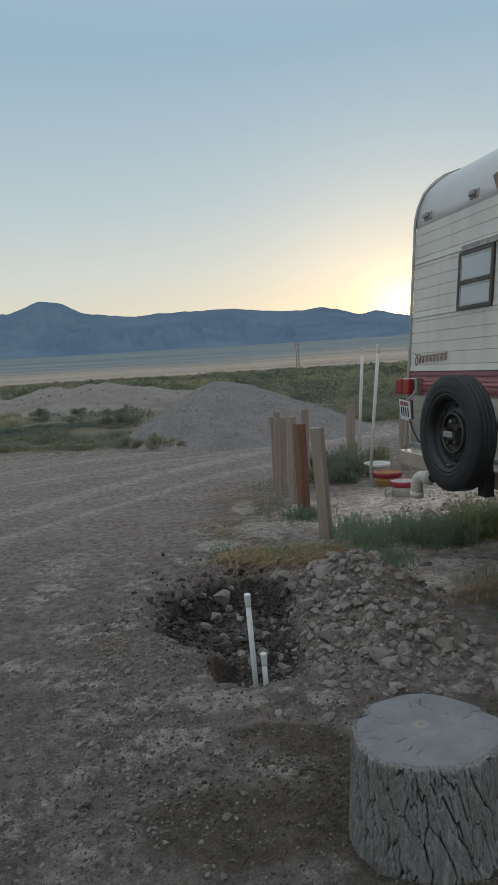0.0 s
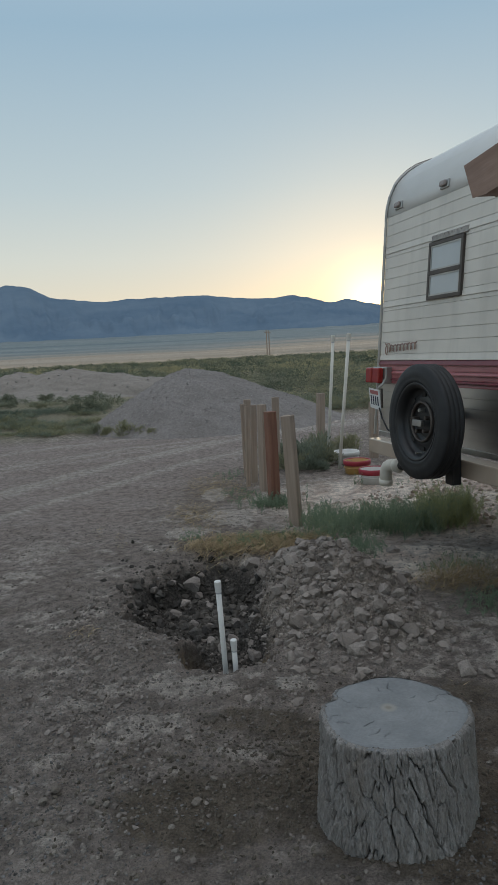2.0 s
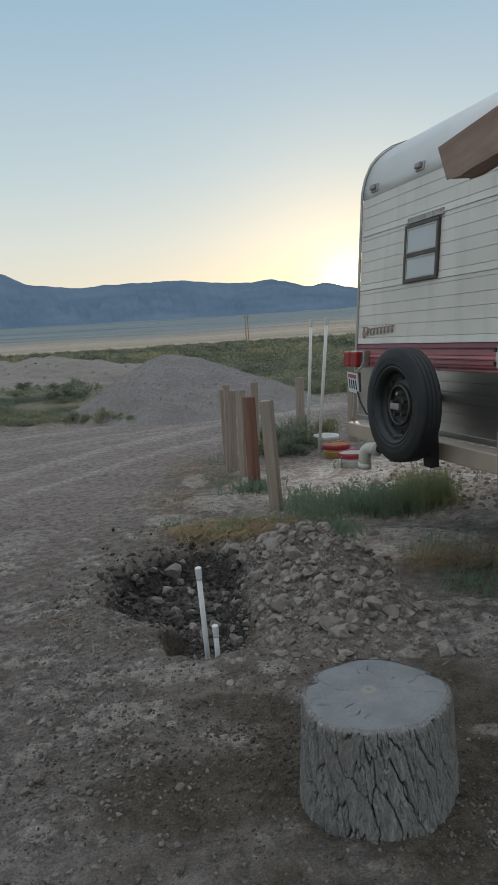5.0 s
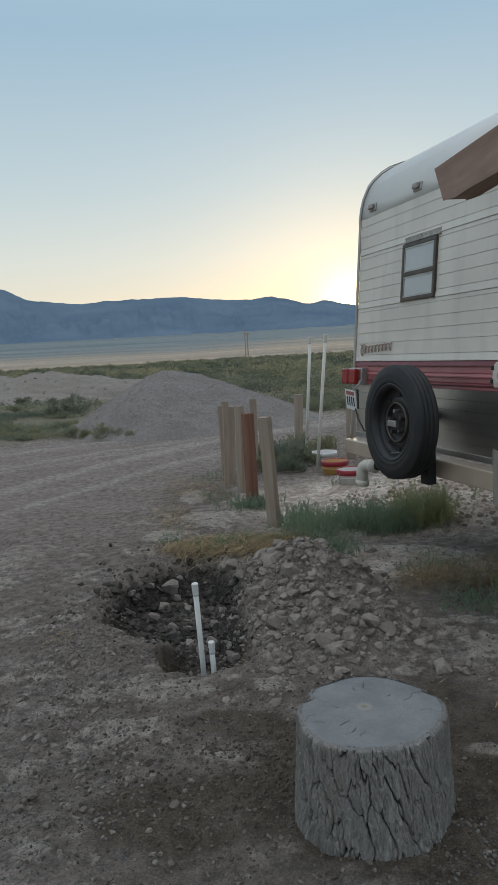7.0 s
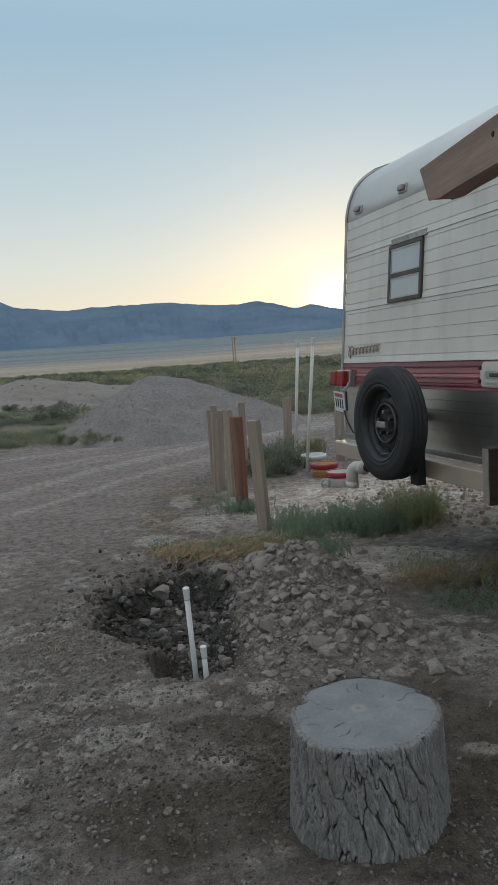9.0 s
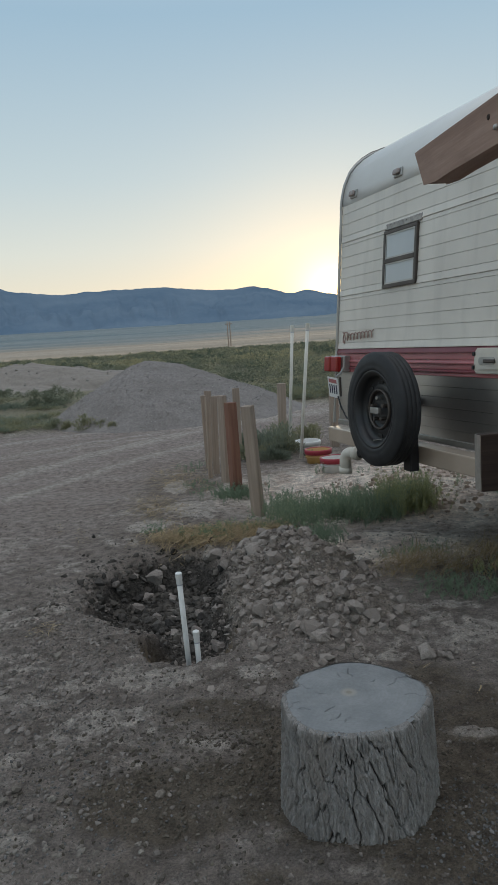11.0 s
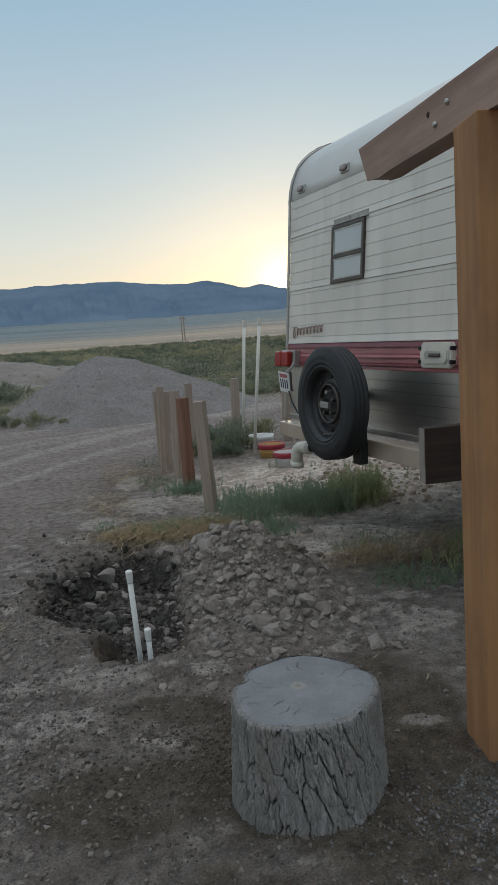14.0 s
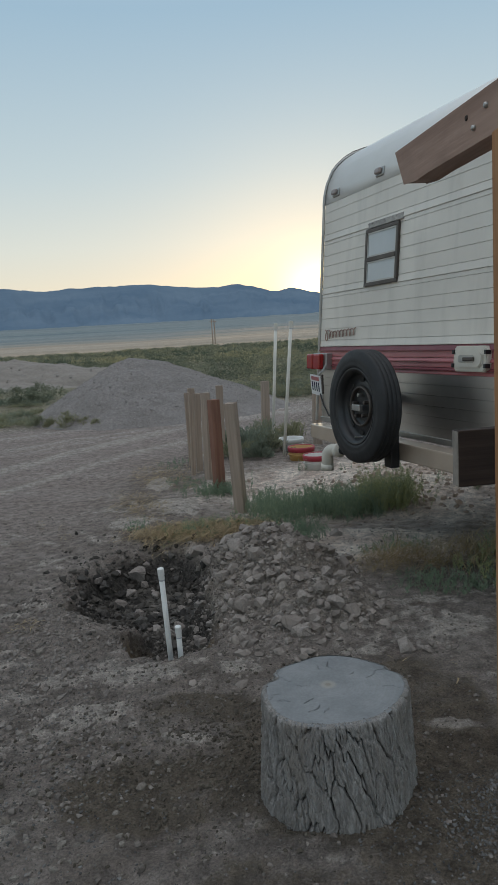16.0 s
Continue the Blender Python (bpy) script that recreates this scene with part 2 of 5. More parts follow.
# ---- materials ----
class Nodes:
    def __init__(self, name):
        self.m = bpy.data.materials.new(name)
        self.m.use_nodes = True
        self.t = self.m.node_tree
        self.b = self.t.nodes["Principled BSDF"]
        self.co = self.add("ShaderNodeTexCoord").outputs["Object"]

    def add(self, kind, **inputs):
        n = self.t.nodes.new(kind)
        for k, v in inputs.items():
            self.put(n.inputs[k.replace("_", " ")], v)
        return n

    def put(self, socket, v):
        if hasattr(v, "is_output"):
            self.t.links.new(v, socket)
        else:
            socket.default_value = v

    def noise(self, scale, detail=4.0, stretch=None, rough=0.55, shift=0.0):
        co = self.co
        if stretch or shift:
            mp = self.add("ShaderNodeMapping")
            self.t.links.new(co, mp.inputs["Vector"])
            mp.inputs["Scale"].default_value = stretch or (1, 1, 1)
            mp.inputs["Location"].default_value = (shift, shift, shift)
            co = mp.outputs[0]
        n = self.add("ShaderNodeTexNoise", Vector=co, Scale=scale, Detail=detail, Roughness=rough)
        return n.outputs["Fac"]

    def ramp(self, fac, *stops):
        n = self.add("ShaderNodeValToRGB")
        self.t.links.new(fac, n.inputs[0])
        e = n.color_ramp.elements
        while len(e) < len(stops):
            e.new(0.5)
        for k, (at, c) in enumerate(stops):
            e[k].position = at
            e[k].color = (*c, 1) if not isinstance(c, float) else (c, c, c, 1)
        return n.outputs[0]

    def mix(self, fac, a, b, blend="MIX"):
        n = self.t.nodes.new("ShaderNodeMix")
        n.data_type, n.blend_type = "RGBA", blend
        for s, v in ((n.inputs[0], fac), (n.inputs[6], a), (n.inputs[7], b)):
            self.put(s, (*v, 1) if isinstance(v, tuple) and len(v) == 3 else v)
        return n.outputs[2]

    def math(self, op, a, b=0.5):
        n = self.t.nodes.new("ShaderNodeMath")
        n.operation = op
        self.put(n.inputs[0], a)
        self.put(n.inputs[1], b)
        return n.outputs[0]

    def attr(self, name):
        n = self.t.nodes.new("ShaderNodeAttribute")
        n.attribute_name = name
        return n.outputs["Fac"]

    def random(self, island=False):
        n = self.t.nodes.new("ShaderNodeNewGeometry" if island else "ShaderNodeObjectInfo")
        return n.outputs["Random Per Island" if island else "Random"]

    def done(self, colour, rough=0.8, metal=0.0, height=None, strength=0.3, distance=0.01, spec=0.5, emission=None):
        self.put(self.b.inputs["Base Color"], (*colour, 1) if isinstance(colour, tuple) else colour)
        self.put(self.b.inputs["Roughness"], rough)
        self.put(self.b.inputs["Metallic"], metal)
        self.b.inputs["Specular IOR Level"].default_value = spec
        if height is not None:
            n = self.add("ShaderNodeBump", Height=height, Strength=strength, Distance=distance)
            self.t.links.new(n.outputs[0], self.b.inputs["Normal"])
        return self.m


def plain(name, c, rough=0.5, metal=0.0, wear=0.25, scale=8.0, bumpy=0.1, spec=0.5):
    """Paint, metal or plastic with faint dirt at two scales."""
    k = Nodes(name)
    big, fine = k.noise(scale, 5), k.noise(scale * 14, 3)
    dark = tuple(v * (1 - wear) for v in c)
    col = k.mix(k.ramp(big, (0.35, 0.0), (0.75, 1.0)), c, dark)
    col = k.mix(k.math("MULTIPLY", fine, 0.35), col, tuple(v * (1 - wear * 0.6) for v in c))
    ro = k.math("MULTIPLY_ADD", big, 0.25)
    k.t.nodes[-1].inputs[2].default_value = rough - 0.1
    return k.done(col, ro, metal, fine, bumpy, 0.002, spec)


def make_ground():
    k = Nodes("dry_dirt")
    mid, fine, grit = k.noise(4.0, 6, shift=3.0), k.noise(26.0, 5), k.noise(120.0, 4, None, 0.7)
    rub, pit_grain = k.noise(15.0, 9, None, 0.72, 21.0), k.noise(45.0, 5, None, 0.7, 4.0)
    soil = k.mix(k.ramp(mid, (0.32, 0.0), (0.68, 1.0)), (0.178, 0.147, 0.126), (0.275, 0.236, 0.210))
    crust = k.mix(k.ramp(fine, (0.3, 0.0), (0.7, 1.0)), (0.336, 0.293, 0.258), (0.442, 0.392, 0.348))
    spots = k.math("ADD", k.attr("pale"), k.math("MULTIPLY", k.math("SUBTRACT", rub, 0.5), 1.1))
    spots = k.math("ADD", spots, k.math("MULTIPLY", k.math("SUBTRACT", k.noise(6.0, 6, (0.8, 1.5, 1), 0.7, 31.0), 0.5), 1.0))
    col = k.mix(k.ramp(spots, (0.40, 0.0), (0.68, 0.9)), soil, crust)
    road = k.mix(k.ramp(k.noise(1.7, 7, (0.6, 1.6, 1), 0.66, 5.0), (0.3, 0.0), (0.7, 1.0)), (0.236, 0.192, 0.170), (0.312, 0.264, 0.240))
    col = k.mix(k.math("MULTIPLY", k.attr("road"), 0.85), col, road)
    col = k.mix(k.math("MULTIPLY", k.math("MULTIPLY", k.attr("rut"), k.noise(3.0, 5, (1, 1, 1), 0.6, 13.0)), 1.15), col, (0.40, 0.355, 0.318))
    # pinkish dirt, its colour lightened further to make up for the trailer's shade
    pink = k.mix(k.ramp(mid, (0.38, 0.0), (0.62, 1.0)), (0.46, 0.365, 0.305), (0.72, 0.635, 0.555))
    col = k.mix(k.attr("pink"), col, pink)
    wet = k.mix(fine, (0.090, 0.071, 0.052), (0.152, 0.124, 0.096))
    damp = k.math("ADD", k.attr("damp"), k.math("MULTIPLY", k.math("SUBTRACT", k.noise(3.2, 8, None, 0.66, 2.0), 0.5), 2.2))
    damp = k.math("ADD", damp, k.math("MULTIPLY", k.math("SUBTRACT", rub, 0.5), 1.2))
    col = k.mix(k.ramp(damp, (0.30, 0.0), (0.70, 0.92)), col, wet)
    heap = k.mix(k.ramp(pit_grain, (0.35, 0.0), (0.65, 1.0)), (0.190, 0.158, 0.132), (0.345, 0.302, 0.265))
    col = k.mix(k.attr("heap"), col, heap)
    # darker colour where the pit is dug deeper
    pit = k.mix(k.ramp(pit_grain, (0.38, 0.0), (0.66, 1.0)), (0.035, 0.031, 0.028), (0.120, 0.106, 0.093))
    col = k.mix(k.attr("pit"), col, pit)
    # tan clay wall, its colour lightened against the shade inside the hole
    clay = k.mix(k.ramp(k.noise(20.0, 5, (1, 1, 0.25)), (0.35, 0.0), (0.65, 1.0)), (0.185, 0.138, 0.092), (0.340, 0.265, 0.185))
    col = k.mix(k.attr("clay"), col, clay)
    grass = k.mix(mid, (0.13, 0.125, 0.08), (0.24, 0.21, 0.145))
    col = k.mix(k.attr("scrub"), col, grass)
    tan = k.mix(k.ramp(k.noise(0.012, 6, (0.25, 1.6, 1)), (0.35, 0.0), (0.65, 1.0)), (0.300, 0.230, 0.168), (0.375, 0.300, 0.228))
    tan = k.mix(k.ramp(k.noise(0.006, 6, (0.15, 1.5, 1), 0.6, 40.0), (0.46, 0.0), (0.60, 0.85)), tan, (0.185, 0.18, 0.15))
    col = k.mix(k.attr("plain"), col, tan)
    # colour turns bluish grey with distance towards the mountains' foot
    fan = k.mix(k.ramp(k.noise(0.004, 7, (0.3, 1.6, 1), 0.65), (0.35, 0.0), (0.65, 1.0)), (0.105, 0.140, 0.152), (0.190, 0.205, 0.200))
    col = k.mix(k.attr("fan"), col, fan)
    # the relief's hollows are darkened in the colour too, like small shadows
    col = k.mix(0.8, col, k.ramp(grit, (0.32, 0.64), (0.64, 1.62)), "MULTIPLY")
    col = k.mix(0.8, col, k.ramp(rub, (0.37, 0.60), (0.60, 1.46)), "MULTIPLY")
    relief = k.math("ADD", k.math("MULTIPLY", rub, 1.3), k.math("MULTIPLY", grit, 0.34))
    return k.done(col, 0.95, 0, relief, 1.0, 0.060, 0.2)


def make_stone(name, c1, c2, island=False, c3=None):
    k = Nodes(name)
    n, f = k.noise(9.0, 5), k.noise(70.0, 4)
    col = k.mix(k.random(island), c1, c2)
    col = k.mix(k.ramp(n, (0.35, 0.0), (0.75, 0.8)), col, c3 or tuple(v * 0.6 for v in c1))
    col = k.mix(0.5, col, k.ramp(f, (0.3, 0.6), (0.7, 1.0)), "MULTIPLY")
    return k.done(col, 0.92, 0, k.math("ADD", n, f), 0.5, 0.006, 0.25)


def make_wood(name, c1, c2, c3, scale=1.0, along=2):
    k = Nodes(name)
    long, short, half = [1, 1, 1], [1, 1, 1], [1, 1, 1]
    long[along], short[along], half[along] = 0.045, 0.03, 0.5
    grain = k.noise(38.0 * scale, 5, tuple(long))
    fine = k.noise(150.0 * scale, 3, tuple(short))
    blot = k.noise(5.0, 6, tuple(half), 0.62)
    col = k.mix(k.ramp(grain, (0.32, 0.0), (0.68, 1.0)), c1, c2)
    col = k.mix(k.ramp(blot, (0.45, 0.0), (0.75, 0.7)), col, c3)
    col = k.mix(k.math("MULTIPLY", k.random(), 0.3), col, c3)
    return k.done(col, 0.8, 0, k.math("ADD", grain, fine), 0.35, 0.004, 0.3)


def make_leaf(name, c1, c2, c3):
    k = Nodes(name)
    col = k.ramp(k.attr("tone"), (0.05, c1), (0.55, c2), (0.95, c3))
    col = k.mix(k.math("MULTIPLY", k.random(True), 0.35), col, tuple(v * 0.6 for v in c1))
    m = k.done(col, 0.75, 0, None, spec=0.2)
    # light shines through thin leaves
    thin, both = k.t.nodes.new("ShaderNodeBsdfTranslucent"), k.t.nodes.new("ShaderNodeMixShader")
    k.t.links.new(col, thin.inputs["Color"])
    both.inputs[0].default_value = 0.38
    out = [n for n in k.t.nodes if n.type == "OUTPUT_MATERIAL"][0]
    k.t.links.new(k.b.outputs[0], both.inputs[1])
    k.t.links.new(thin.outputs[0], both.inputs[2])
    k.t.links.new(both.outputs[0], out.inputs["Surface"])
    return m


def make_siding():
    k = Nodes("aged_white_siding")
    streak, big, fine = k.noise(9.0, 5, (1, 1, 0.08)), k.noise(1.6, 5), k.noise(60, 3)
    col = k.mix(k.ramp(big, (0.3, 0.0), (0.75, 1.0)), (0.74, 0.70, 0.63), (0.60, 0.565, 0.51))
    col = k.mix(k.ramp(streak, (0.5, 0.0), (0.8, 0.55)), col, (0.47, 0.445, 0.40))
    return k.done(col, k.ramp(big, (0.3, 0.32), (0.7, 0.5)), 0, k.math("ADD", big, k.math("MULTIPLY", fine, 0.15)), 0.12, 0.01, 0.5)


def make_gravel():
    """Fine tipped gravel: specks of single stones over broad drifts."""
    k = Nodes("grey_gravel")
    drift, grain, speck = k.noise(1.6, 6, None, 0.6), k.noise(22.0, 6, None, 0.7), k.noise(60.0, 3, None, 0.7, 6.0)
    col = k.mix(k.ramp(drift, (0.35, 0.0), (0.68, 1.0)), (0.208, 0.187, 0.175), (0.262, 0.239, 0.226))
    col = k.mix(0.75, col, k.ramp(grain, (0.32, 0.62), (0.66, 1.22)), "MULTIPLY")
    col = k.mix(k.ramp(speck, (0.62, 0.0), (0.70, 0.55)), col, (0.42, 0.40, 0.385))
    return k.done(col, 0.95, 0, k.math("ADD", grain, k.math("MULTIPLY", speck, 0.4)), 0.8, 0.022, 0.2)


GROUND = make_ground()
CLOD = make_stone("clay_clods", (0.262, 0.226, 0.200), (0.390, 0.346, 0.312), c3=(0.205, 0.172, 0.150))
DARKCLOD = make_stone("dark_pit_clods", (0.056, 0.050, 0.046), (0.185, 0.168, 0.150))
PEBBLE = make_stone("grey_pebbles", (0.204, 0.174, 0.145), (0.357, 0.323, 0.285))
GRIT = make_stone("loose_grit", (0.155, 0.134, 0.118), (0.260, 0.238, 0.216), island=True)
WEATHERED = make_wood("weathered_lumber", (0.275, 0.205, 0.158), (0.425, 0.340, 0.275), (0.30, 0.250, 0.210))
CEDAR = make_wood("red_stained_lumber", (0.185, 0.088, 0.062), (0.275, 0.145, 0.102), (0.150, 0.080, 0.062))
PORCH = make_wood("orange_stained_timber", (0.345, 0.165, 0.070), (0.475, 0.252, 0.118), (0.190, 0.100, 0.055), 0.5)
BEAMWOOD = make_wood("brown_stained_beam", (0.290, 0.190, 0.148), (0.43, 0.300, 0.240), (0.19, 0.125, 0.10), 0.5, 1)
# very dark tone stands in for the board's backlit side; knot shares it
DARKWOOD = make_wood("dark_backlit_board", (0.030, 0.020, 0.017), (0.058, 0.040, 0.032), (0.02, 0.015, 0.013), 1.0, 0)
ENDGRAIN = plain("pale_end_grain", (0.31, 0.275, 0.24), 0.9, wear=0.4, scale=30, bumpy=0.4)
PVCOLD = plain("yellowed_pvc", (0.690, 0.661, 0.598), 0.45, wear=0.2)
PVC = plain("white_pvc", (0.74, 0.74, 0.72), 0.4, wear=0.18)
WHITE = make_siding()
ROOFSKIN = plain("white_roof_skin", (0.72, 0.71, 0.68), 0.36, wear=0.1, scale=3, bumpy=0.04)
SILVER = plain("brushed_aluminium", (0.66, 0.63, 0.60), 0.32, 1.0, 0.22, 3.0, 0.08)
RED = plain("faded_red_stripe", (0.42, 0.135, 0.140), 0.38, wear=0.3, scale=4)
MAROON = plain("dark_red_line", (0.20, 0.045, 0.055), 0.4, wear=0.3)
RUBBER = plain("black_rubber", (0.018, 0.019, 0.021), 0.62, wear=0.3, scale=14, bumpy=0.3)
BLACK = plain("black_steel", (0.014, 0.015, 0.017), 0.42, wear=0.3, scale=12)
DARKMETAL = plain("dark_bronze_frame", (0.10, 0.085, 0.075), 0.45, 0.5, 0.3)
STEEL = plain("dull_steel", (0.45, 0.44, 0.42), 0.4, 0.8, 0.3)
BUMPER = plain("beige_painted_steel", (0.455, 0.372, 0.295), 0.13, wear=0.22, scale=5, spec=0.8)
TAILRED = plain("red_lens", (0.30, 0.018, 0.015), 0.18, wear=0.15)
# opaque pale blue-grey base colour under a gloss
PANE = plain("pale_window_glass", (0.50, 0.54, 0.56), 0.12, wear=0.12, scale=3, bumpy=0.02)
OFFWHITE = plain("cream_plastic", (0.62, 0.59, 0.52), 0.45, wear=0.2)
BUCKETRED = plain("red_plastic", (0.34, 0.030, 0.050), 0.4, wear=0.2)
BUCKETYELLOW = plain("yellow_plastic", (0.46, 0.27, 0.085), 0.45, wear=0.2)
INK = plain("dark_blue_ink", (0.02, 0.025, 0.07), 0.5)
LOGO = plain("brown_red_emblem", (0.36, 0.245, 0.205), 0.4, 0.2, 0.3)
UNDER = plain("dark_underside", (0.03, 0.028, 0.026), 0.9)
WEED = make_leaf("green_weeds", (0.185, 0.250, 0.172), (0.305, 0.370, 0.255), (0.430, 0.430, 0.215))
STRAW = make_leaf("dry_straw", (0.42, 0.315, 0.190), (0.64, 0.515, 0.340), (0.33, 0.265, 0.150))
SAGE = make_leaf("grey_green_sage", (0.140, 0.168, 0.128), (0.255, 0.285, 0.220), (0.32, 0.305, 0.185))
SAGEFAR = make_leaf("sagebrush_leaves", (0.120, 0.142, 0.102), (0.270, 0.278, 0.200), (0.46, 0.410, 0.245))
GRAVEL = make_gravel()
MOUNDGRIT = make_stone("gravel_stones", (0.225, 0.204, 0.190), (0.420, 0.392, 0.372), island=True, c3=(0.23, 0.21, 0.195))


# ---- ground: one sheet to the horizon ----
def spaced(lo, hi, step, far_lo, far_hi, grow_lo, grow_hi):
    mid = list(np.arange(lo, hi, step))
    up, s = [hi], step
    while up[-1] < far_hi:
        s *= grow_hi
        up.append(up[-1] + s)
    down, s = [lo - step], step
    while down[-1] > far_lo:
        s *= grow_lo
        down.append(down[-1] - s)
    return np.array(down[::-1] + mid + up)


def make_ground_sheet():
    xs = spaced(-1.3, 1.7, 0.017, -3600, 3600, 1.045, 1.04)
    ys = spaced(1.25, 5.0, 0.017, -3600, 3600, 1.10, 1.018)
    X, Y = np.meshgrid(xs, ys)
    x, y = X.ravel(), Y.ravel()
    nx, ny = len(xs), len(ys)
    i = (np.arange(ny - 1)[:, None] * nx + np.arange(nx - 1)[None, :]).ravel()
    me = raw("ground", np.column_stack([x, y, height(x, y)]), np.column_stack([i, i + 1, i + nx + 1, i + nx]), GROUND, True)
    r = np.hypot(x, y)
    road = road_mask(x, y)
    attribute(me, "road", road * smooth(3.6, 6.5, y))
    attribute(me, "rut", rut_mask(x, y))
    damp = np.maximum(bump(x, y, 0.33, 2.36, 0.42, 0.16, -14, 0.45), bump(x, y, 0.20, 1.86, 0.62, 0.26, -6, 0.5))
    damp = np.maximum(damp, np.maximum(bump(x, y, 1.16, 2.25, 0.34, 0.55, 0, 0.35), bump(x, y, 0.70, 1.9, 0.55, 0.6, 0, 0.5)))
    damp = np.maximum(damp, np.maximum(0.8 * bump(x, y, 0.3, 1.2, 1.0, 0.5, 0, 0.4), 1.15 * bump(x, y, 1.05, 1.70, 0.62, 0.5, 0, 0.5)))
    attribute(me, "damp", 0.85 * damp - 0.7 * bump(x, y, 1.15, 2.06, 0.16, 0.06, -12, 0.3) - 0.8 * bump(x, y, 0.22, 2.15, 0.16, 0.08, -16, 0.4))
    attribute(me, "pale", np.clip(0.5 + 1.2 * crust_mask(x, y), 0, 1))
    # second patch lightens the crust beside the trailer, where its shade falls
    attribute(me, "pink", np.maximum(0.95 * bump(x, y, 2.5, 5.9, 2.5, 1.75, -20, 0.55), 0.95 * bump(x, y, 1.5, 4.25, 0.95, 0.6, -15, 0.4)) * (1 - road))
    hole = hole_shape(x, y)
    attribute(me, "heap", smooth(0.015, 0.06, spoil_shape(x, y)))
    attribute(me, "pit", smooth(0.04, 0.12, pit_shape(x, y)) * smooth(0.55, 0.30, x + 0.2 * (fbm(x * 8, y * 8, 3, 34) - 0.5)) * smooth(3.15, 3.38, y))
    attribute(me, "clay", smooth(0.10, 0.35, hole) * smooth(3.36, 3.2, y))
    attribute(me, "scrub", (1 - road) * smooth(13, 15.5, y - 0.3 * x) * 0.9)
    edge = 20 * (fbm(x / 30, y / 30, 3, 14) - 0.5)
    attribute(me, "plain", smooth(105, 135, r + edge))
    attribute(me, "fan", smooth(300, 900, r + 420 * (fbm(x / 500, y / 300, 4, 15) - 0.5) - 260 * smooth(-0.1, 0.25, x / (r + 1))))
    tagged(new("ground", me), "dry dusty desert dirt with pale crust patches", "ground", kind="structure")


make_ground_sheet()


# ---- mountains behind the plain ----
def make_mountains():
    """A long range with a flat-topped butte, whose foot fans out on to the plain."""
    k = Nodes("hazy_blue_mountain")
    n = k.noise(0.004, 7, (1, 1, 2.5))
    # distance haze is put into the blue base colour and a weak emission
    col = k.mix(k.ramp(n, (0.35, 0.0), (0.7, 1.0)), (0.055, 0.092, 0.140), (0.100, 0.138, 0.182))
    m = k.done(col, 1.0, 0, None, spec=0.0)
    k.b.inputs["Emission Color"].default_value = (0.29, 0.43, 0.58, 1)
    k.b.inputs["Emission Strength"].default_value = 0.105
    azs = np.radians(np.arange(-75, 75.01, 0.12))
    knots_a = [-75, -50, -30, -21, -18.6, -17.9, -17.1, -16.6, -15.2, -14.7, -14.0, -13.1, -9.8, -5.5, -1.6, 3.7, 6.0, 9.1, 10.1, 12.8, 18, 26, 40, 75]
    knots_e = [3.2, 3.8, 4.4, 4.95, 5.0, 5.25, 5.72, 5.86, 5.82, 5.6, 5.2, 4.78, 4.45, 4.6, 4.62, 4.1, 4.30, 3.5, 3.78, 3.1, 3.0, 3.4, 3.2, 2.8]
    a = np.degrees(azs)
    el = np.interp(a, knots_a, knots_e)
    el = np.convolve(np.pad(el, 2, "edge"), np.ones(5) / 5, "valid") + 0.20 * (fbm(a * 1.1, a * 0 + 3, 5, 40) - 0.5)
    rows = 46
    verts = []
    for j in range(rows + 1):
        f = j / rows
        r = 2350 + 1050 * f + 0 * a
        top = 1.45 + np.tan(np.radians(el)) * 3400
        base = 74.0
        spur = fbm(a * 0.55, np.full_like(a, f * 3.0), 5, 50)
        ridge = 1 - np.abs(2 * fbm(a * 0.8 + 0.6 * f, np.full_like(a, f * 1.2), 4, 60) - 1)
        shape = f ** 1.35
        z = base - 14 + (top - base + 14) * shape + np.sin(math.pi * f) * (50 * (spur - 0.5) + 52 * (ridge - 0.75))
        verts.append(np.column_stack([r * np.sin(azs), r * np.cos(azs), z]))
    n = len(azs)
    last = verts[-1].copy()
    last[:, :2] *= 1.15
    last[:, 2] = -20
    verts.append(last)
    i = (np.arange(rows + 1)[:, None] * n + np.arange(n - 1)[None, :]).ravel()
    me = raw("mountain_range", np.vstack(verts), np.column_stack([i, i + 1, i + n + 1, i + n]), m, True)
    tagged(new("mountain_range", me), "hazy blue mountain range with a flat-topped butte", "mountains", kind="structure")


make_mountains()


# ---- travel trailer ----
LEAN = 5.0
TRAILER = Matrix.Translation((1.385, 5.028, 0)) @ Matrix(((0.244, 0.97, 0, 0), (-0.97, 0.244, 0, 0), (0, 0, 1, 0), (0, 0, 0, 1)))
WALL = Matrix.Translation((0, 0, 1.21)) @ pose(0, 0, 0, -LEAN)      # along the rear wall, into it, up it
SKIRT = Matrix.Translation((0, 0, 1.21)) @ pose(0, 0, 0, -0.5)        # the skirt hangs upright below the stripe
WIDTH = 2.4


def out_at(z):
    return -(z - 1.21) * math.tan(radians(LEAN))


def lap(z0, z1, proud=0.006):
    """One lapped board of siding in the wall's own frame."""
    a, b = (z0 - 1.21) / math.cos(radians(LEAN)), (z1 - 1.21) / math.cos(radians(LEAN))
    return [(0.012, a), (-proud, a), (-proud, a + 0.006), (-0.0005, b - 0.0015), (0.012, b - 0.0015)]


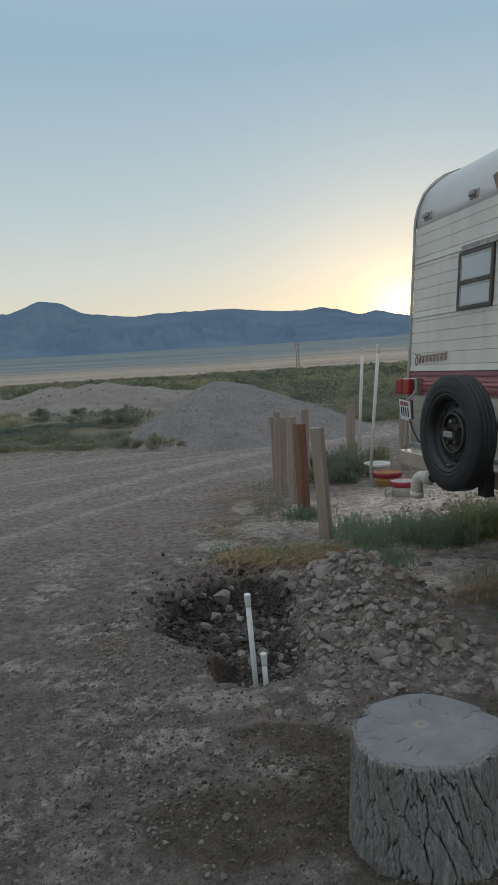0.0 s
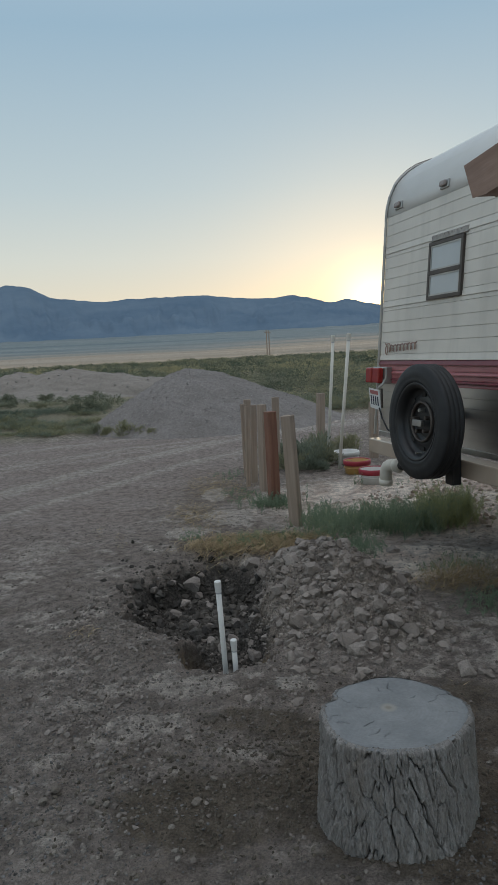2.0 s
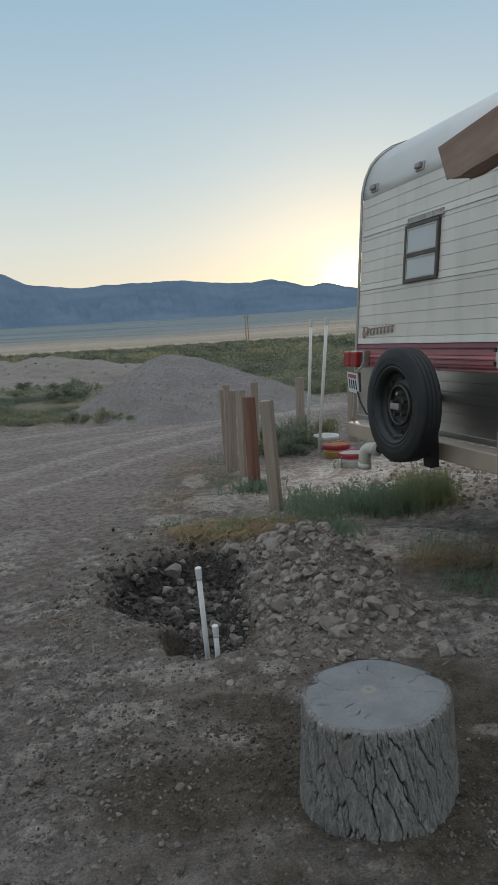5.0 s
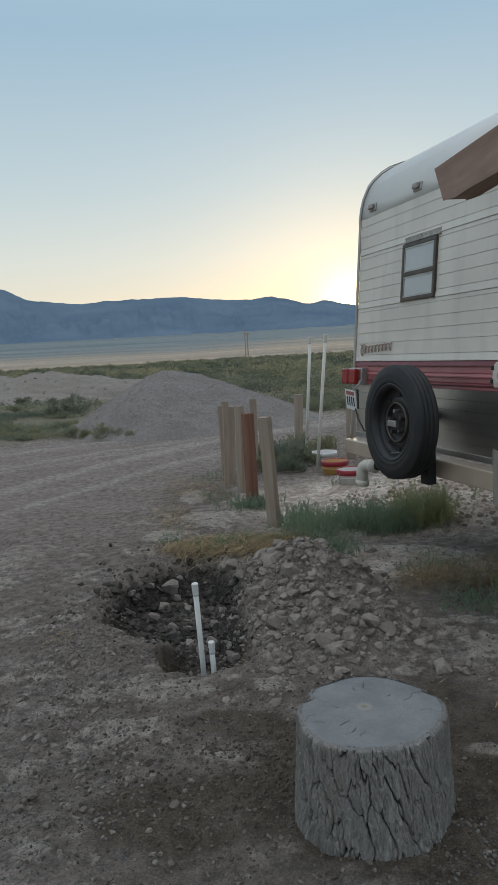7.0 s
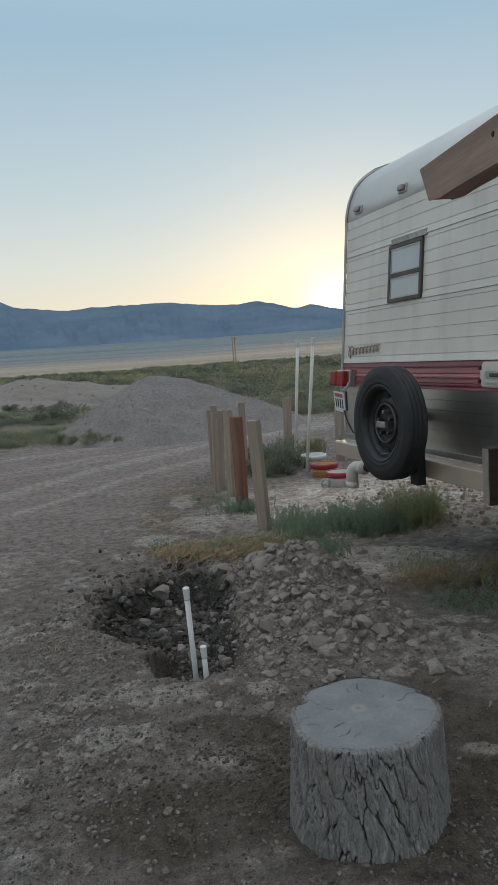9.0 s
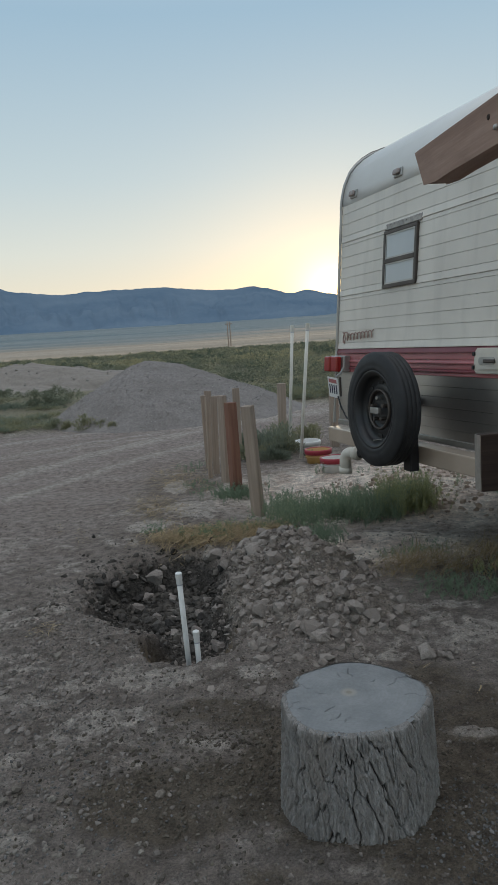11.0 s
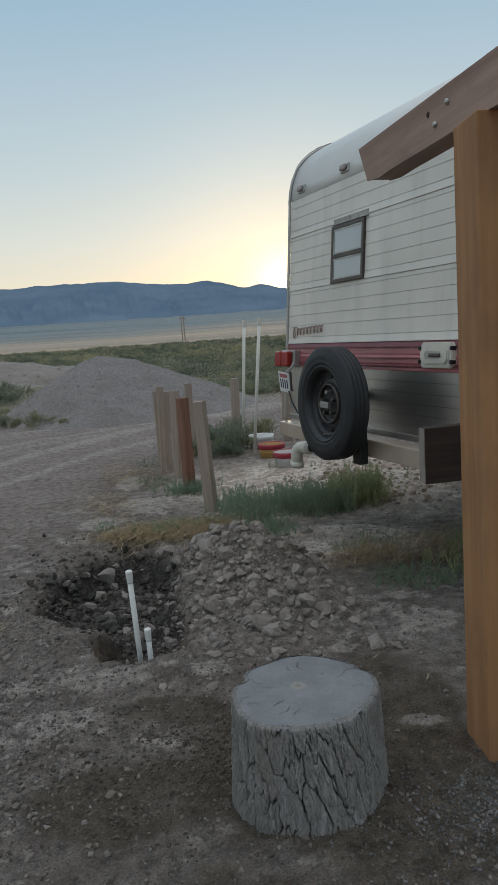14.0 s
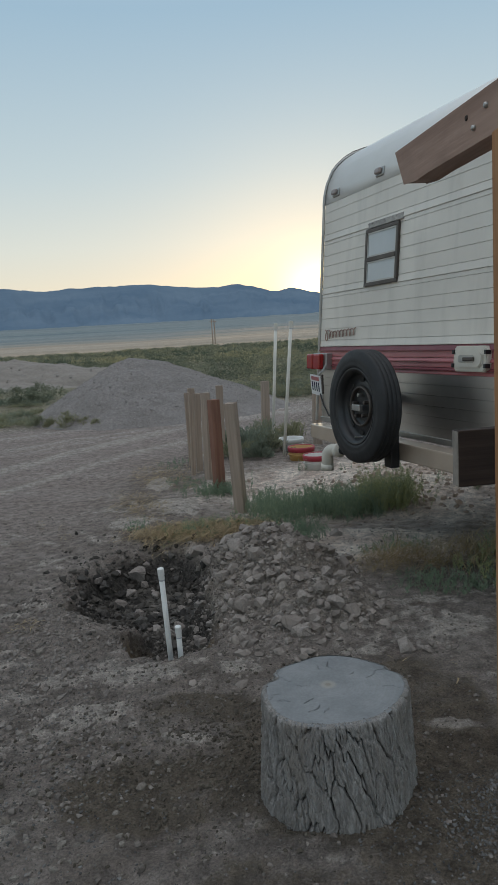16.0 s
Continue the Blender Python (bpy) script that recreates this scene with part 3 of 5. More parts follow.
def make_trailer():
    t = empty("travel_trailer", TRAILER, "old white travel trailer with a faded red stripe and aluminium skirt", "trailer")
    # shell: side outline, drawn out across the width
    curve = [(0.1015, 2.37), (0.112, 2.44), (0.134, 2.516), (0.181, 2.608), (0.225, 2.655), (0.283, 2.702), (0.36, 2.745), (0.47, 2.782), (0.62, 2.808), (0.9, 2.83)]
    outline = [(0.045, 0.80), (0.022, 1.17)] + [(y + 0.012, z - 0.004) for y, z in curve] + [(5.6, 2.87), (5.9, 2.75), (6.05, 2.4), (6.1, 0.80)]
    part("body", extrude(outline, 0.004, WIDTH - 0.004), WHITE, t)
    # lapped siding of the rear wall
    sheet = (0.0, 0.046, 0.130, 0.204, 0.278, 0.358)
    edges = [1.335 + v for v in sheet] + [1.72 + v for v in sheet] + [2.105 + v for v in sheet[:4]] + [2.372]
    for z0, z1 in zip(edges, edges[1:]):
        joint = min(abs(z0 - v) for v in (1.335, 1.72, 2.105)) < 0.01
        part("siding_board", extrude(lap(z0, z1, 0.006 if joint else 0.0022), 0, WIDTH, m=WALL), WHITE, t)
    skin = [(y - 0.004, z) for y, z in curve] + [(5.6, 2.90)] + [(5.6, 2.88)] + [(y + 0.006, z - 0.006) for y, z in reversed(curve)]
    part("roof_skin", extrude(skin, -0.003, WIDTH + 0.003), ROOFSKIN, t, "smooth white metal rolling over into the roof", flat=False)
    bands = ((1.30, 1.335, 0.012, MAROON, "dark red line"), (1.262, 1.30, 0.004, RED, "faded red stripe"), (1.238, 1.262, 0.012, RED, "raised faded red rib"),
             (1.208, 1.238, 0.003, RED, "faded red stripe"), (1.19, 1.208, 0.013, MAROON, "dark red rib"), (1.168, 1.19, 0.004, RED, "faded red stripe"))
    for z0, z1, pr, mt, lb in bands:
        part("stripe", extrude(lap(z0, z1, pr), 0, WIDTH, m=WALL), mt, t, lb)
    for i in range(6):
        z0 = 0.80 + i * 0.0613
        part("skirt_panel", extrude(lap(z0, z0 + 0.0613, 0.003), 0, WIDTH, m=SKIRT), SILVER, t, "dull brushed aluminium skirt sheet")
    part("bottom_trim", box(0, WIDTH, -0.016, 0.02, -0.44, -0.405, 0.003, m=SKIRT), STEEL, t, "dull metal edge strip")
    # corner moulding along the far edge, up the wall and over the curve
    rail = [(-0.012, -out_at(z) - 0.008, z) for z in (0.78, 1.2, 1.6, 2.0, 2.34)] + [(-0.012, y - 0.010, z + 0.002) for y, z in curve]
    part("corner_moulding", sweep(rail, 0.011, 8), STEEL, t, "dull metal corner moulding")
    part("drip_moulding", sweep([(-0.02, y - 0.004, z + 0.014) for y, z in curve[3:]] + [(-0.02, 1.6, 2.87)], 0.008, 6), DARKMETAL, t, "dark rail on the roof edge")
    vent = box(1.0, 1.35, 0.75, 1.1, 2.80, 2.895, 0.015)
    part("roof_vent", vent, DARKMETAL, t, "low dark roof vent")
    # window
    cz = math.cos(radians(LEAN))
    u0, u1, s0, s1 = 0.636, 1.030, (1.722 - 1.21) / cz, (2.088 - 1.21) / cz
    bm = bmesh.new()
    w = 0.024
    for a, b, c, e in ((u0, u1, s0, s0 + w), (u0, u1, s1 - w, s1), (u0, u0 + w, s0 + w, s1 - w), (u1 - w, u1, s0 + w, s1 - w)):
        box(a, b, -0.020, 0.004, c, e, 0.003, bm, WALL)
    frame_ob = part("window", bm, DARKMETAL, t, "small two-pane window in a dark metal frame")
    mid = (s0 + s1) / 2 - 0.012
    part("window_bar", box(u0 + w, u1 - w, -0.021, -0.006, mid - 0.014, mid + 0.014, 0.003, m=WALL), DARKMETAL, frame_ob)
    for c, e in ((s0 + w, mid - 0.014), (mid + 0.014, s1 - w)):
        bm = bmesh.new()
        for a, b, c1, e1 in ((u0 + w, u1 - w, c, c + 0.01), (u0 + w, u1 - w, e - 0.01, e), (u0 + w, u0 + w + 0.01, c + 0.01, e - 0.01), (u1 - w - 0.01, u1 - w, c + 0.01, e - 0.01)):
            box(a, b, -0.016, -0.006, c1, e1, 0, bm, WALL)
        part("sash", bm, STEEL, frame_ob)
        part("pane", box(u0 + w, u1 - w, -0.012, -0.008, c, e, 0, m=WALL), PANE, frame_ob, "pale glass pane that mirrors the sky")
    bm = box(u0 + 0.01, u1 + 0.03, -0.018, 0.0, s1 + 0.004, s1 + 0.010, 0.002, m=WALL)
    for k in range(9):
        lathe([(0.004, -0.012), (0.004, -0.006)], 6, bm, WALL @ Matrix.Translation((u0 + 0.02 + k * 0.047, 0, s1 + 0.035)))
    box(u0 + 0.015, u1 + 0.03, -0.008, 0.0, s1 + 0.010, s1 + 0.045, 0.002, bm, WALL)
    part("drip_cap", bm, plain("grimy_sealant", (0.46, 0.44, 0.41), 0.7, wear=0.6, scale=24), frame_ob, "grimy screwed drip cap")
    # clearance lights
    for u, z in ((0.17, 2.425), (0.765, 2.432)):
        m = Matrix.Translation((u, -out_at(z), z)) @ pose(0, 0, 0, -14)
        base = part("marker_light", box(-0.045, 0.045, -0.012, 0.012, -0.028, 0.028, 0.006, m=m), STEEL, t, "small clearance lamp")
        part("lens", box(-0.034, 0.034, -0.034, -0.012, -0.019, 0.019, 0.010, m=m), plain("dull_red_lens", (0.34, 0.285, 0.265), 0.3), base, "dull faded lens")
    # emblem: plain looped strokes
    k = 60
    pts = []
    for i in range(k):
        f = i / (k - 1)
        a = f * 2 * math.pi * 9
        size = 0.042 if f < 0.14 else 0.025
        pts.append(WALL @ Vector((0.085 + 0.455 * f + size * 0.7 * math.sin(a), -0.012, 0.205 + 0.02 * f + size * math.cos(a))))
    part("emblem", sweep(pts, 0.0042, 6), LOGO, t, "looped brown-red script-like emblem")
    # tail lamp, number plate and cable
    lamp = part("tail_lamp", box(-0.02, 0.20, -0.055, 0.0, -0.045, 0.075, 0.008, m=WALL), STEEL, t, "tail lamp on a metal bracket")
    part("lens", box(-0.03, 0.062, -0.105, -0.055, -0.045, 0.068, 0.012, m=WALL), TAILRED, lamp, "red tail lens")
    part("lens", box(0.068, 0.170, -0.100, -0.055, -0.045, 0.068, 0.012, m=WALL), TAILRED, lamp, "red tail lens")
    m = Matrix.Translation((0.165, -0.125, 1.062)) @ pose(0, 0, 0, 6, 4)
    plate = part("number_plate", box(-0.083, 0.083, -0.002, 0.002, -0.074, 0.074, 0.0, m=m), plain("plate_white", (0.72, 0.72, 0.72), 0.4, wear=0.08), t, "white number plate with a red band")
    part("band", box(-0.06, 0.06, -0.005, -0.0022, 0.035, 0.062, 0, m=m), RED, plate, "red band")
    for i in range(4):
        part("bar", box(-0.058 + i * 0.034, -0.046 + i * 0.034, -0.005, -0.0022, -0.045, 0.022, 0, m=m), INK, plate, "dark blue bar")
    part("plate_bracket", box(0.252, 0.268, -0.125, -0.112, 1.00, 1.14, 0.003), DARKMETAL, t, "dark plate bracket")
    part("bracket_arm", sweep([(0.2, -0.12, 1.14), (0.2, -0.08, 1.165), (0.2, -0.06, 1.20)], 0.008, 6), STEEL, t)
    part("cable", sweep([(0.24, -0.13, 1.0), (0.30, -0.14, 0.93), (0.40, -0.15, 0.86), (0.55, -0.15, 0.83), (0.75, -0.14, 0.84)], 0.006, 6), RUBBER, t, "loose black cable")
    # water hatch
    c0, c1 = (1.195 - 1.21) / cz, (1.318 - 1.21) / cz
    def plate(u0, u1, s0, s1, cut, y0, y1):
        """A flat plate with its corners cut off, on the rear wall."""
        ring = [(u0 + cut, s0), (u1 - cut, s0), (u1, s0 + cut), (u1, s1 - cut), (u1 - cut, s1), (u0 + cut, s1), (u0, s1 - cut), (u0, s0 + cut)]
        bm = bmesh.new()
        a, b = [[bm.verts.new(WALL @ Vector((u, y, v))) for u, v in ring] for y in (y0, y1)]
        for i in range(8):
            bm.faces.new((a[i], a[(i + 1) % 8], b[(i + 1) % 8], b[i]))
        rim = bm.faces.new(a)
        bm.faces.new(list(reversed(b)))
        bmesh.ops.bevel(bm, geom=list(rim.edges), offset=0.006, segments=2, affect="EDGES")
        return bm
    hatch = part("service_hatch", plate(1.655, 1.925, c0 - 0.006, c1 + 0.006, 0.022, -0.034, 0.0), OFFWHITE, t, "cream plastic service hatch")
    part("hatch_lid", plate(1.680, 1.900, c0 + 0.014, c1 - 0.014, 0.026, -0.046, -0.030), OFFWHITE, hatch)
    part("keyway", plate(1.710, 1.850, c0 + 0.036, c1 - 0.036, 0.014, -0.049, -0.044), STEEL, hatch, "recessed grey latch plate")
    part("latch", box(1.765, 1.850, -0.062, -0.047, c0 + 0.050, c0 + 0.070, 0.005, m=WALL), DARKMETAL, hatch, "small dark latch")
    for u in (1.662, 1.920):
        for s in (c0 + 0.026, c1 - 0.026):
            part("hinge", box(u - 0.008, u + 0.008, -0.044, -0.01, s - 0.011, s + 0.011, 0.003, m=WALL), BLACK, hatch)
    # bumper with the drain pipe in it
    part("bumper", box(0.14, 2.42, -0.175, -0.07, 0.672, 0.776, 0.008), BUMPER, t, "beige square steel bumper")
    for u in (0.5, 1.9):
        part("bumper_arm", box(u, u + 0.06, -0.08, 0.5, 0.69, 0.80, 0.004), DARKMETAL, t)
    part("drain_pipe", sweep([(0.58, -0.20, 0.645), (0.95, -0.14, 0.655)], 0.032, 14), RUBBER, t, "black drain pipe end")
    pts = [(0.62, -0.21, 0.642)] + [(0.575 - 0.055 * math.sin(a), -0.215 - 0.02 * math.sin(a), 0.585 + 0.055 * math.cos(a)) for a in (0, 0.4, 0.8, 1.2, 1.57)] + [(0.515, -0.235, 0.50)]
    elbow = part("drain_elbow", sweep(pts, 0.041, 16), OFFWHITE, t, "cream plastic drain elbow", flat=False)
    part("collar", sweep([(0.655, -0.205, 0.644), (0.620, -0.21, 0.642)], 0.047, 16), OFFWHITE, elbow, flat=False)
    part("collar", sweep([(0.518, -0.234, 0.535), (0.514, -0.236, 0.495)], 0.047, 16), OFFWHITE, elbow, flat=False)
    # underside and running gear
    part("chassis_rail", box(0.35, 0.43, 0.02, 5.6, 0.66, 0.80, 0.004), DARKMETAL, t, "dark steel chassis rail")
    part("chassis_rail", box(1.97, 2.05, 0.02, 5.6, 0.66, 0.80, 0.004), DARKMETAL, t, "dark steel chassis rail")
    part("floor_pan", box(0.02, 2.38, 0.0, 6.0, 0.785, 0.80), UNDER, t, "dark underfloor")
    for u in (0.12, 2.05):
        for v in (2.5, 3.4):
            wheel(t, Matrix.Translation((u + 0.1, v, 0.335)) @ pose(0, 0, 0, 0, 0, 90), "road_wheel", 0.33)
    wheel(t, Matrix.Translation((1.205, -0.332, 0.996)) @ pose(0, 0, 0, -3), "spare_wheel", 0.333)
    part("wheel_carrier", box(1.26, 1.34, -0.235, -0.176, 0.63, 0.90, 0.006), BLACK, t, "black spare wheel bracket")
    part("carrier_arm", box(0.98, 1.06, -0.27, 0.0, 0.97, 1.04, 0.006), BLACK, t)


def wheel(parent, m, name, R):
    """A steel wheel, its outer face towards the local -y."""
    h = 0.066
    side = [(R * 0.665, -h * 0.80), (R * 0.69, -h * 0.98), (R * 0.74, -h * 1.06), (R * 0.755, -h * 1.03), (R * 0.80, -h * 1.07), (R * 0.86, -h * 1.05), (R * 0.875, -h * 1.02), (R * 0.93, -h * 0.95)]
    tread = [(R * 0.975, -h * 0.84)]
    for c in (-0.62, -0.2, 0.2, 0.62):
        tread += [(R * 0.997, h * (c - 0.14)), (R, h * (c - 0.05)), (R, h * (c + 0.05)), (R * 0.997, h * (c + 0.12)), (R * 0.984, h * (c + 0.13)), (R * 0.984, h * (c + 0.20))]
    prof = side + tread[:-2] + [(R * 0.975, h * 0.84)] + [(r, -a) for r, a in reversed(side)]
    bm = lathe(prof, 72, m=m, closed=True)
    tyre = part(name, bm, RUBBER, parent, "black rubber tyre on a black steel wheel" if name == "spare_wheel" else "dusty black trailer wheel", flat=False)
    rim = [(R * 0.69, -h * 0.92), (R * 0.675, -h * 1.0), (R * 0.645, -h * 0.92), (R * 0.60, -h * 0.80), (R * 0.585, -h * 0.35), (R * 0.56, -h * 0.05), (R * 0.50, h * 0.02), (R * 0.42, -h * 0.12),
           (R * 0.37, -h * 0.16), (R * 0.33, -h * 0.10), (R * 0.27, h * 0.10), (R * 0.20, h * 0.12), (R * 0.195, h * 0.2), (R * 0.60, h * 0.45), (R * 0.69, h * 0.9)]
    rim_ob = part("rim", lathe(rim, 64, m=m, closed=True), BLACK, tyre, "black steel rim", flat=False)
    part("hub_ring", lathe([(R * 0.36, -h * 0.34), (R * 0.335, -h * 0.40), (R * 0.32, -h * 0.34), (R * 0.32, h * 0.1), (R * 0.36, h * 0.1)], 40, m=m, closed=True), DARKMETAL, rim_ob, flat=False)
    part("hub_plate", lathe([(R * 0.26, 0.0), (R * 0.26, h * 0.1)], 32, m=m), BLACK, rim_ob)
    for i in range(5):
        a = 2 * math.pi * i / 5 + 0.4
        nut = lathe([(0.011, -0.035), (0.013, -0.03), (0.013, 0.0)], 6, m=m @ Matrix.Translation((R * 0.20 * math.cos(a), 0, R * 0.20 * math.sin(a))))
        part("wheel_nut", nut, STEEL if i == 1 else DARKMETAL, rim_ob)
    part("clamp_bar", box(-0.045, 0.05, -0.055, -0.03, -0.025, 0.012, 0.005, m=m), STEEL if name == "spare_wheel" else DARKMETAL, rim_ob, "dull steel clamp")
    for i in range(8):
        a = 2 * math.pi * i / 8
        part("rim_slot", box(-0.022, 0.022, -0.0035, 0.002, -0.011, 0.011, 0.003, m=m @ Matrix.Rotation(-a, 4, "Y") @ Matrix.Translation((0, -h * 0.10, R * 0.47))), UNDER, rim_ob)
    part("valve", lathe([(0.004, -0.11), (0.005, -0.06)], 8, m=m @ Matrix.Translation((R * 0.30, 0, -R * 0.5))), STEEL, rim_ob)


make_trailer()


# ---- tree stump ----
def make_stump():
    at = (0.672, 1.790, hz(0.672, 1.79) - 0.012)
    top_z = 0.345 - at[2]
    t = empty("tree_stump", pose(*at), "cut tree stump with rough grey furrowed bark standing on the dirt", "stump")
    n, rows = 900, 120
    th = np.linspace(0, 2 * math.pi, n, endpoint=False)

    def outline(a):
        r = 0.212 + 0.006 * np.sin(2 * a + 0.6) + 0.005 * np.sin(3 * a + 2.0) + 0.004 * np.sin(5 * a + 1.0)
        for c, w, dep in ((2.62, 0.13, 0.030), (0.33, 0.10, 0.012), (1.9, 0.2, 0.006)):
            dd = np.angle(np.exp(1j * (a - c)))
            r = r - dep * np.exp(-((dd / w) ** 2))
        return r
    verts = []
    wrap = 0.21 * th
    cells_a, cells_z = 30, 0.20
    jit = np.random.RandomState(12).rand(96, 64, 2)

    def plates(z, cells_a, cells_z, lean):
        """Distance to the furrows between long plates of bark, on a lattice that closes round the trunk."""
        u = th / (2 * math.pi) * cells_a + 1.1 * (fbm(np.cos(th) * 3 + 5, np.sin(th) * 3 + z * 14, 4, 70) - 0.5) * cells_a / 30 + z * lean
        v = np.full_like(th, z / cells_z) + 3.0 * (fbm(np.cos(th) * 7, np.sin(th) * 7 + 9, 3, 71) - 0.5)
        ui, vi = np.floor(u).astype(int), np.floor(v).astype(int)
        d1, d2 = np.full_like(th, 9.0), np.full_like(th, 9.0)
        for du in (-1, 0, 1):
            for dv in (-1, 0, 1):
                cu, cv = ui + du, vi + dv
                p = jit[np.mod(cu, cells_a), np.mod(cv, 64)]
                d = np.hypot(cu + p[:, 0] - u, 1.0 * (cv + p[:, 1] - v))
                d2 = np.where(d < d1, d1, np.minimum(d2, d))
                d1 = np.minimum(d1, d)
        return d2 - d1
    depth_rows = []
    for j in range(rows + 1):
        f = j / rows
        z = top_z * f
        base = outline(th) * (1 + 0.02 * np.sin(f * 2.2)) + 0.020 * (1 - f) ** 1.6 + 0.006 * np.sin(4 * th + 1) * (1 - f)
        gap, gap2 = plates(z, 21, 0.30, 7.0), plates(z, 64, 0.09, 9.0)
        cx, cy = np.cos(th), np.sin(th)
        tw = th + z * 1.1
        strand = 1 - np.abs(2 * fbm(np.cos(tw) * 30 + 40, np.sin(tw) * 30 + z * 7, 3, 74) - 1)
        flake = fbm(cx * 26 + 3, cy * 26 + z * 45, 4, 73) - 0.5
        width = 0.05 + 0.16 * fbm(cx * 3 + 8, cy * 3 + z * 9, 2, 75) ** 1.5
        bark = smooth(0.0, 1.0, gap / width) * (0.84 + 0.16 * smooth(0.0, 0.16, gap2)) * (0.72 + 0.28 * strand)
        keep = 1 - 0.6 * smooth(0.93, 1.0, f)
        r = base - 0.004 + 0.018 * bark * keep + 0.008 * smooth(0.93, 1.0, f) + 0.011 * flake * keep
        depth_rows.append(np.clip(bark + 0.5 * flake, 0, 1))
        rough = flake
        if j >= rows - 2:
            r = r - 0.004 * (j - rows + 3)
        verts.append(np.column_stack([r * np.cos(th), r * np.sin(th), np.full_like(th, z) + 0.004 * rough]))
    i = (np.arange(rows)[:, None] * n + np.arange(n)[None, :])
    i2 = (np.arange(rows)[:, None] * n + ((np.arange(n) + 1) % n)[None, :])
    faces = np.column_stack([i.ravel(), i2.ravel(), (i2 + n).ravel(), (i + n).ravel()])
    k = Nodes("grey_bark")
    dep = k.attr("depth")
    g, f2 = k.noise(60, 6, (1, 1, 0.16), 0.68), k.noise(240, 4, (1, 1, 0.30))
    # plates are paler, colour goes darker down into the furrows
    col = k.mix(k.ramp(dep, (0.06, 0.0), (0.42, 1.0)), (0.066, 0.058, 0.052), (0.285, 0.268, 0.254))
    col = k.mix(k.ramp(g, (0.46, 0.0), (0.70, 0.8)), col, (0.47, 0.455, 0.44))
    col = k.mix(k.ramp(k.noise(9, 5, (1, 1, 0.4)), (0.52, 0.0), (0.7, 0.35)), col, (0.25, 0.21, 0.175))
    col = k.mix(0.6, col, k.ramp(f2, (0.3, 0.55), (0.7, 1.0)), "MULTIPLY")
    bark_m = k.done(col, 0.95, 0, k.math("ADD", g, f2), 0.9, 0.009, 0.2)
    V = np.vstack(verts)
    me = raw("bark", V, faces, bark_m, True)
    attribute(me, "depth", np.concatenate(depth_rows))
    ob = new("bark", me)
    ob.parent = t
    # sawn top with growth rings, saw marks and drying cracks
    na, nr = 840, 46
    a = np.linspace(0, 2 * math.pi, na, endpoint=False)
    rng = np.random.RandomState(3)
    cracks = [(rng.uniform(0, 6.28), rng.uniform(0.35, 0.8), rng.uniform(0.12, 0.3)) for _ in range(11)] + [(0.36, 0.55, 0.5), (2.6, 0.7, 0.3)]
    pts = []
    for j in range(nr + 1):
        f = j / nr
        R = (outline(a) + 0.008) * f
        z = 0.0015 * (fbm(np.cos(a) * R * 60 + 9, np.sin(a) * R * 60, 3, 80) - 0.5)
        for c, s, ln in cracks:
            dd = np.abs(np.angle(np.exp(1j * (a - c - 0.25 * (fbm(np.full_like(a, f * 7 + c), a * 0, 2, 81) - 0.5)))))
            z = z - 0.008 * np.exp(-((dd * max(f, 0.1) / 0.0065) ** 2)) * smooth(s, s + 0.05, f) * (1 - smooth(s + ln - 0.05, s + ln, f))
        z = z - 0.003 * smooth(0.97, 1.0, f)
        pts.append(np.column_stack([R * np.cos(a), R * np.sin(a), top_z - 0.002 + z + 0.010 * (R * np.sin(a) / 0.2) * 0.0]))
    i = (np.arange(nr)[:, None] * na + np.arange(na)[None, :])
    i2 = (np.arange(nr)[:, None] * na + ((np.arange(na) + 1) % na)[None, :])
    k = Nodes("weathered_sawn_wood")
    mp = k.add("ShaderNodeMapping", Vector=k.co)
    mp.inputs["Scale"].default_value = (1, 1, 0)
    mp.inputs["Location"].default_value = (0.012, -0.02, 0)
    wob = k.add("ShaderNodeTexNoise", Vector=mp.outputs[0], Scale=6.0, Detail=3.0)
    wave = k.add("ShaderNodeTexWave", Vector=mp.outputs[0], Scale=30.0, Distortion=3.0, Detail=2.0)
    wave.wave_type, wave.rings_direction = "RINGS", "SPHERICAL"
    big, fine = k.noise(7, 5), k.noise(90, 4)
    col = k.mix(k.ramp(big, (0.35, 0.0), (0.7, 1.0)), (0.188, 0.198, 0.206), (0.272, 0.282, 0.286))
    col = k.mix(k.math("MULTIPLY", wave.outputs["Fac"], 0.12), col, (0.20, 0.185, 0.165))
    col = k.mix(0.4, col, k.ramp(fine, (0.3, 0.65), (0.7, 1.0)), "MULTIPLY")
    heart = k.add("ShaderNodeVectorMath", )
    heart.operation = "LENGTH"
    k.t.links.new(mp.outputs[0], heart.inputs[0])
    col = k.mix(k.ramp(heart.outputs["Value"], (0.018, 0.5), (0.030, 0.0)), col, (0.36, 0.335, 0.28))
    col = k.mix(k.ramp(heart.outputs["Value"], (0.006, 0.5), (0.013, 0.0)), col, (0.17, 0.14, 0.10))
    top_m = k.done(col, 0.85, 0, k.math("ADD", wave.outputs["Fac"], fine), 0.15, 0.003, 0.25)
    me = raw("sawn_top", np.vstack(pts), np.column_stack([i.ravel(), i2.ravel(), (i2 + na).ravel(), (i + na).ravel()]), top_m, True)
    ob = new("sawn_top", me)
    ob.parent = t
    tagged(ob, "grey sawn wood with rings and cracks")


make_stump()


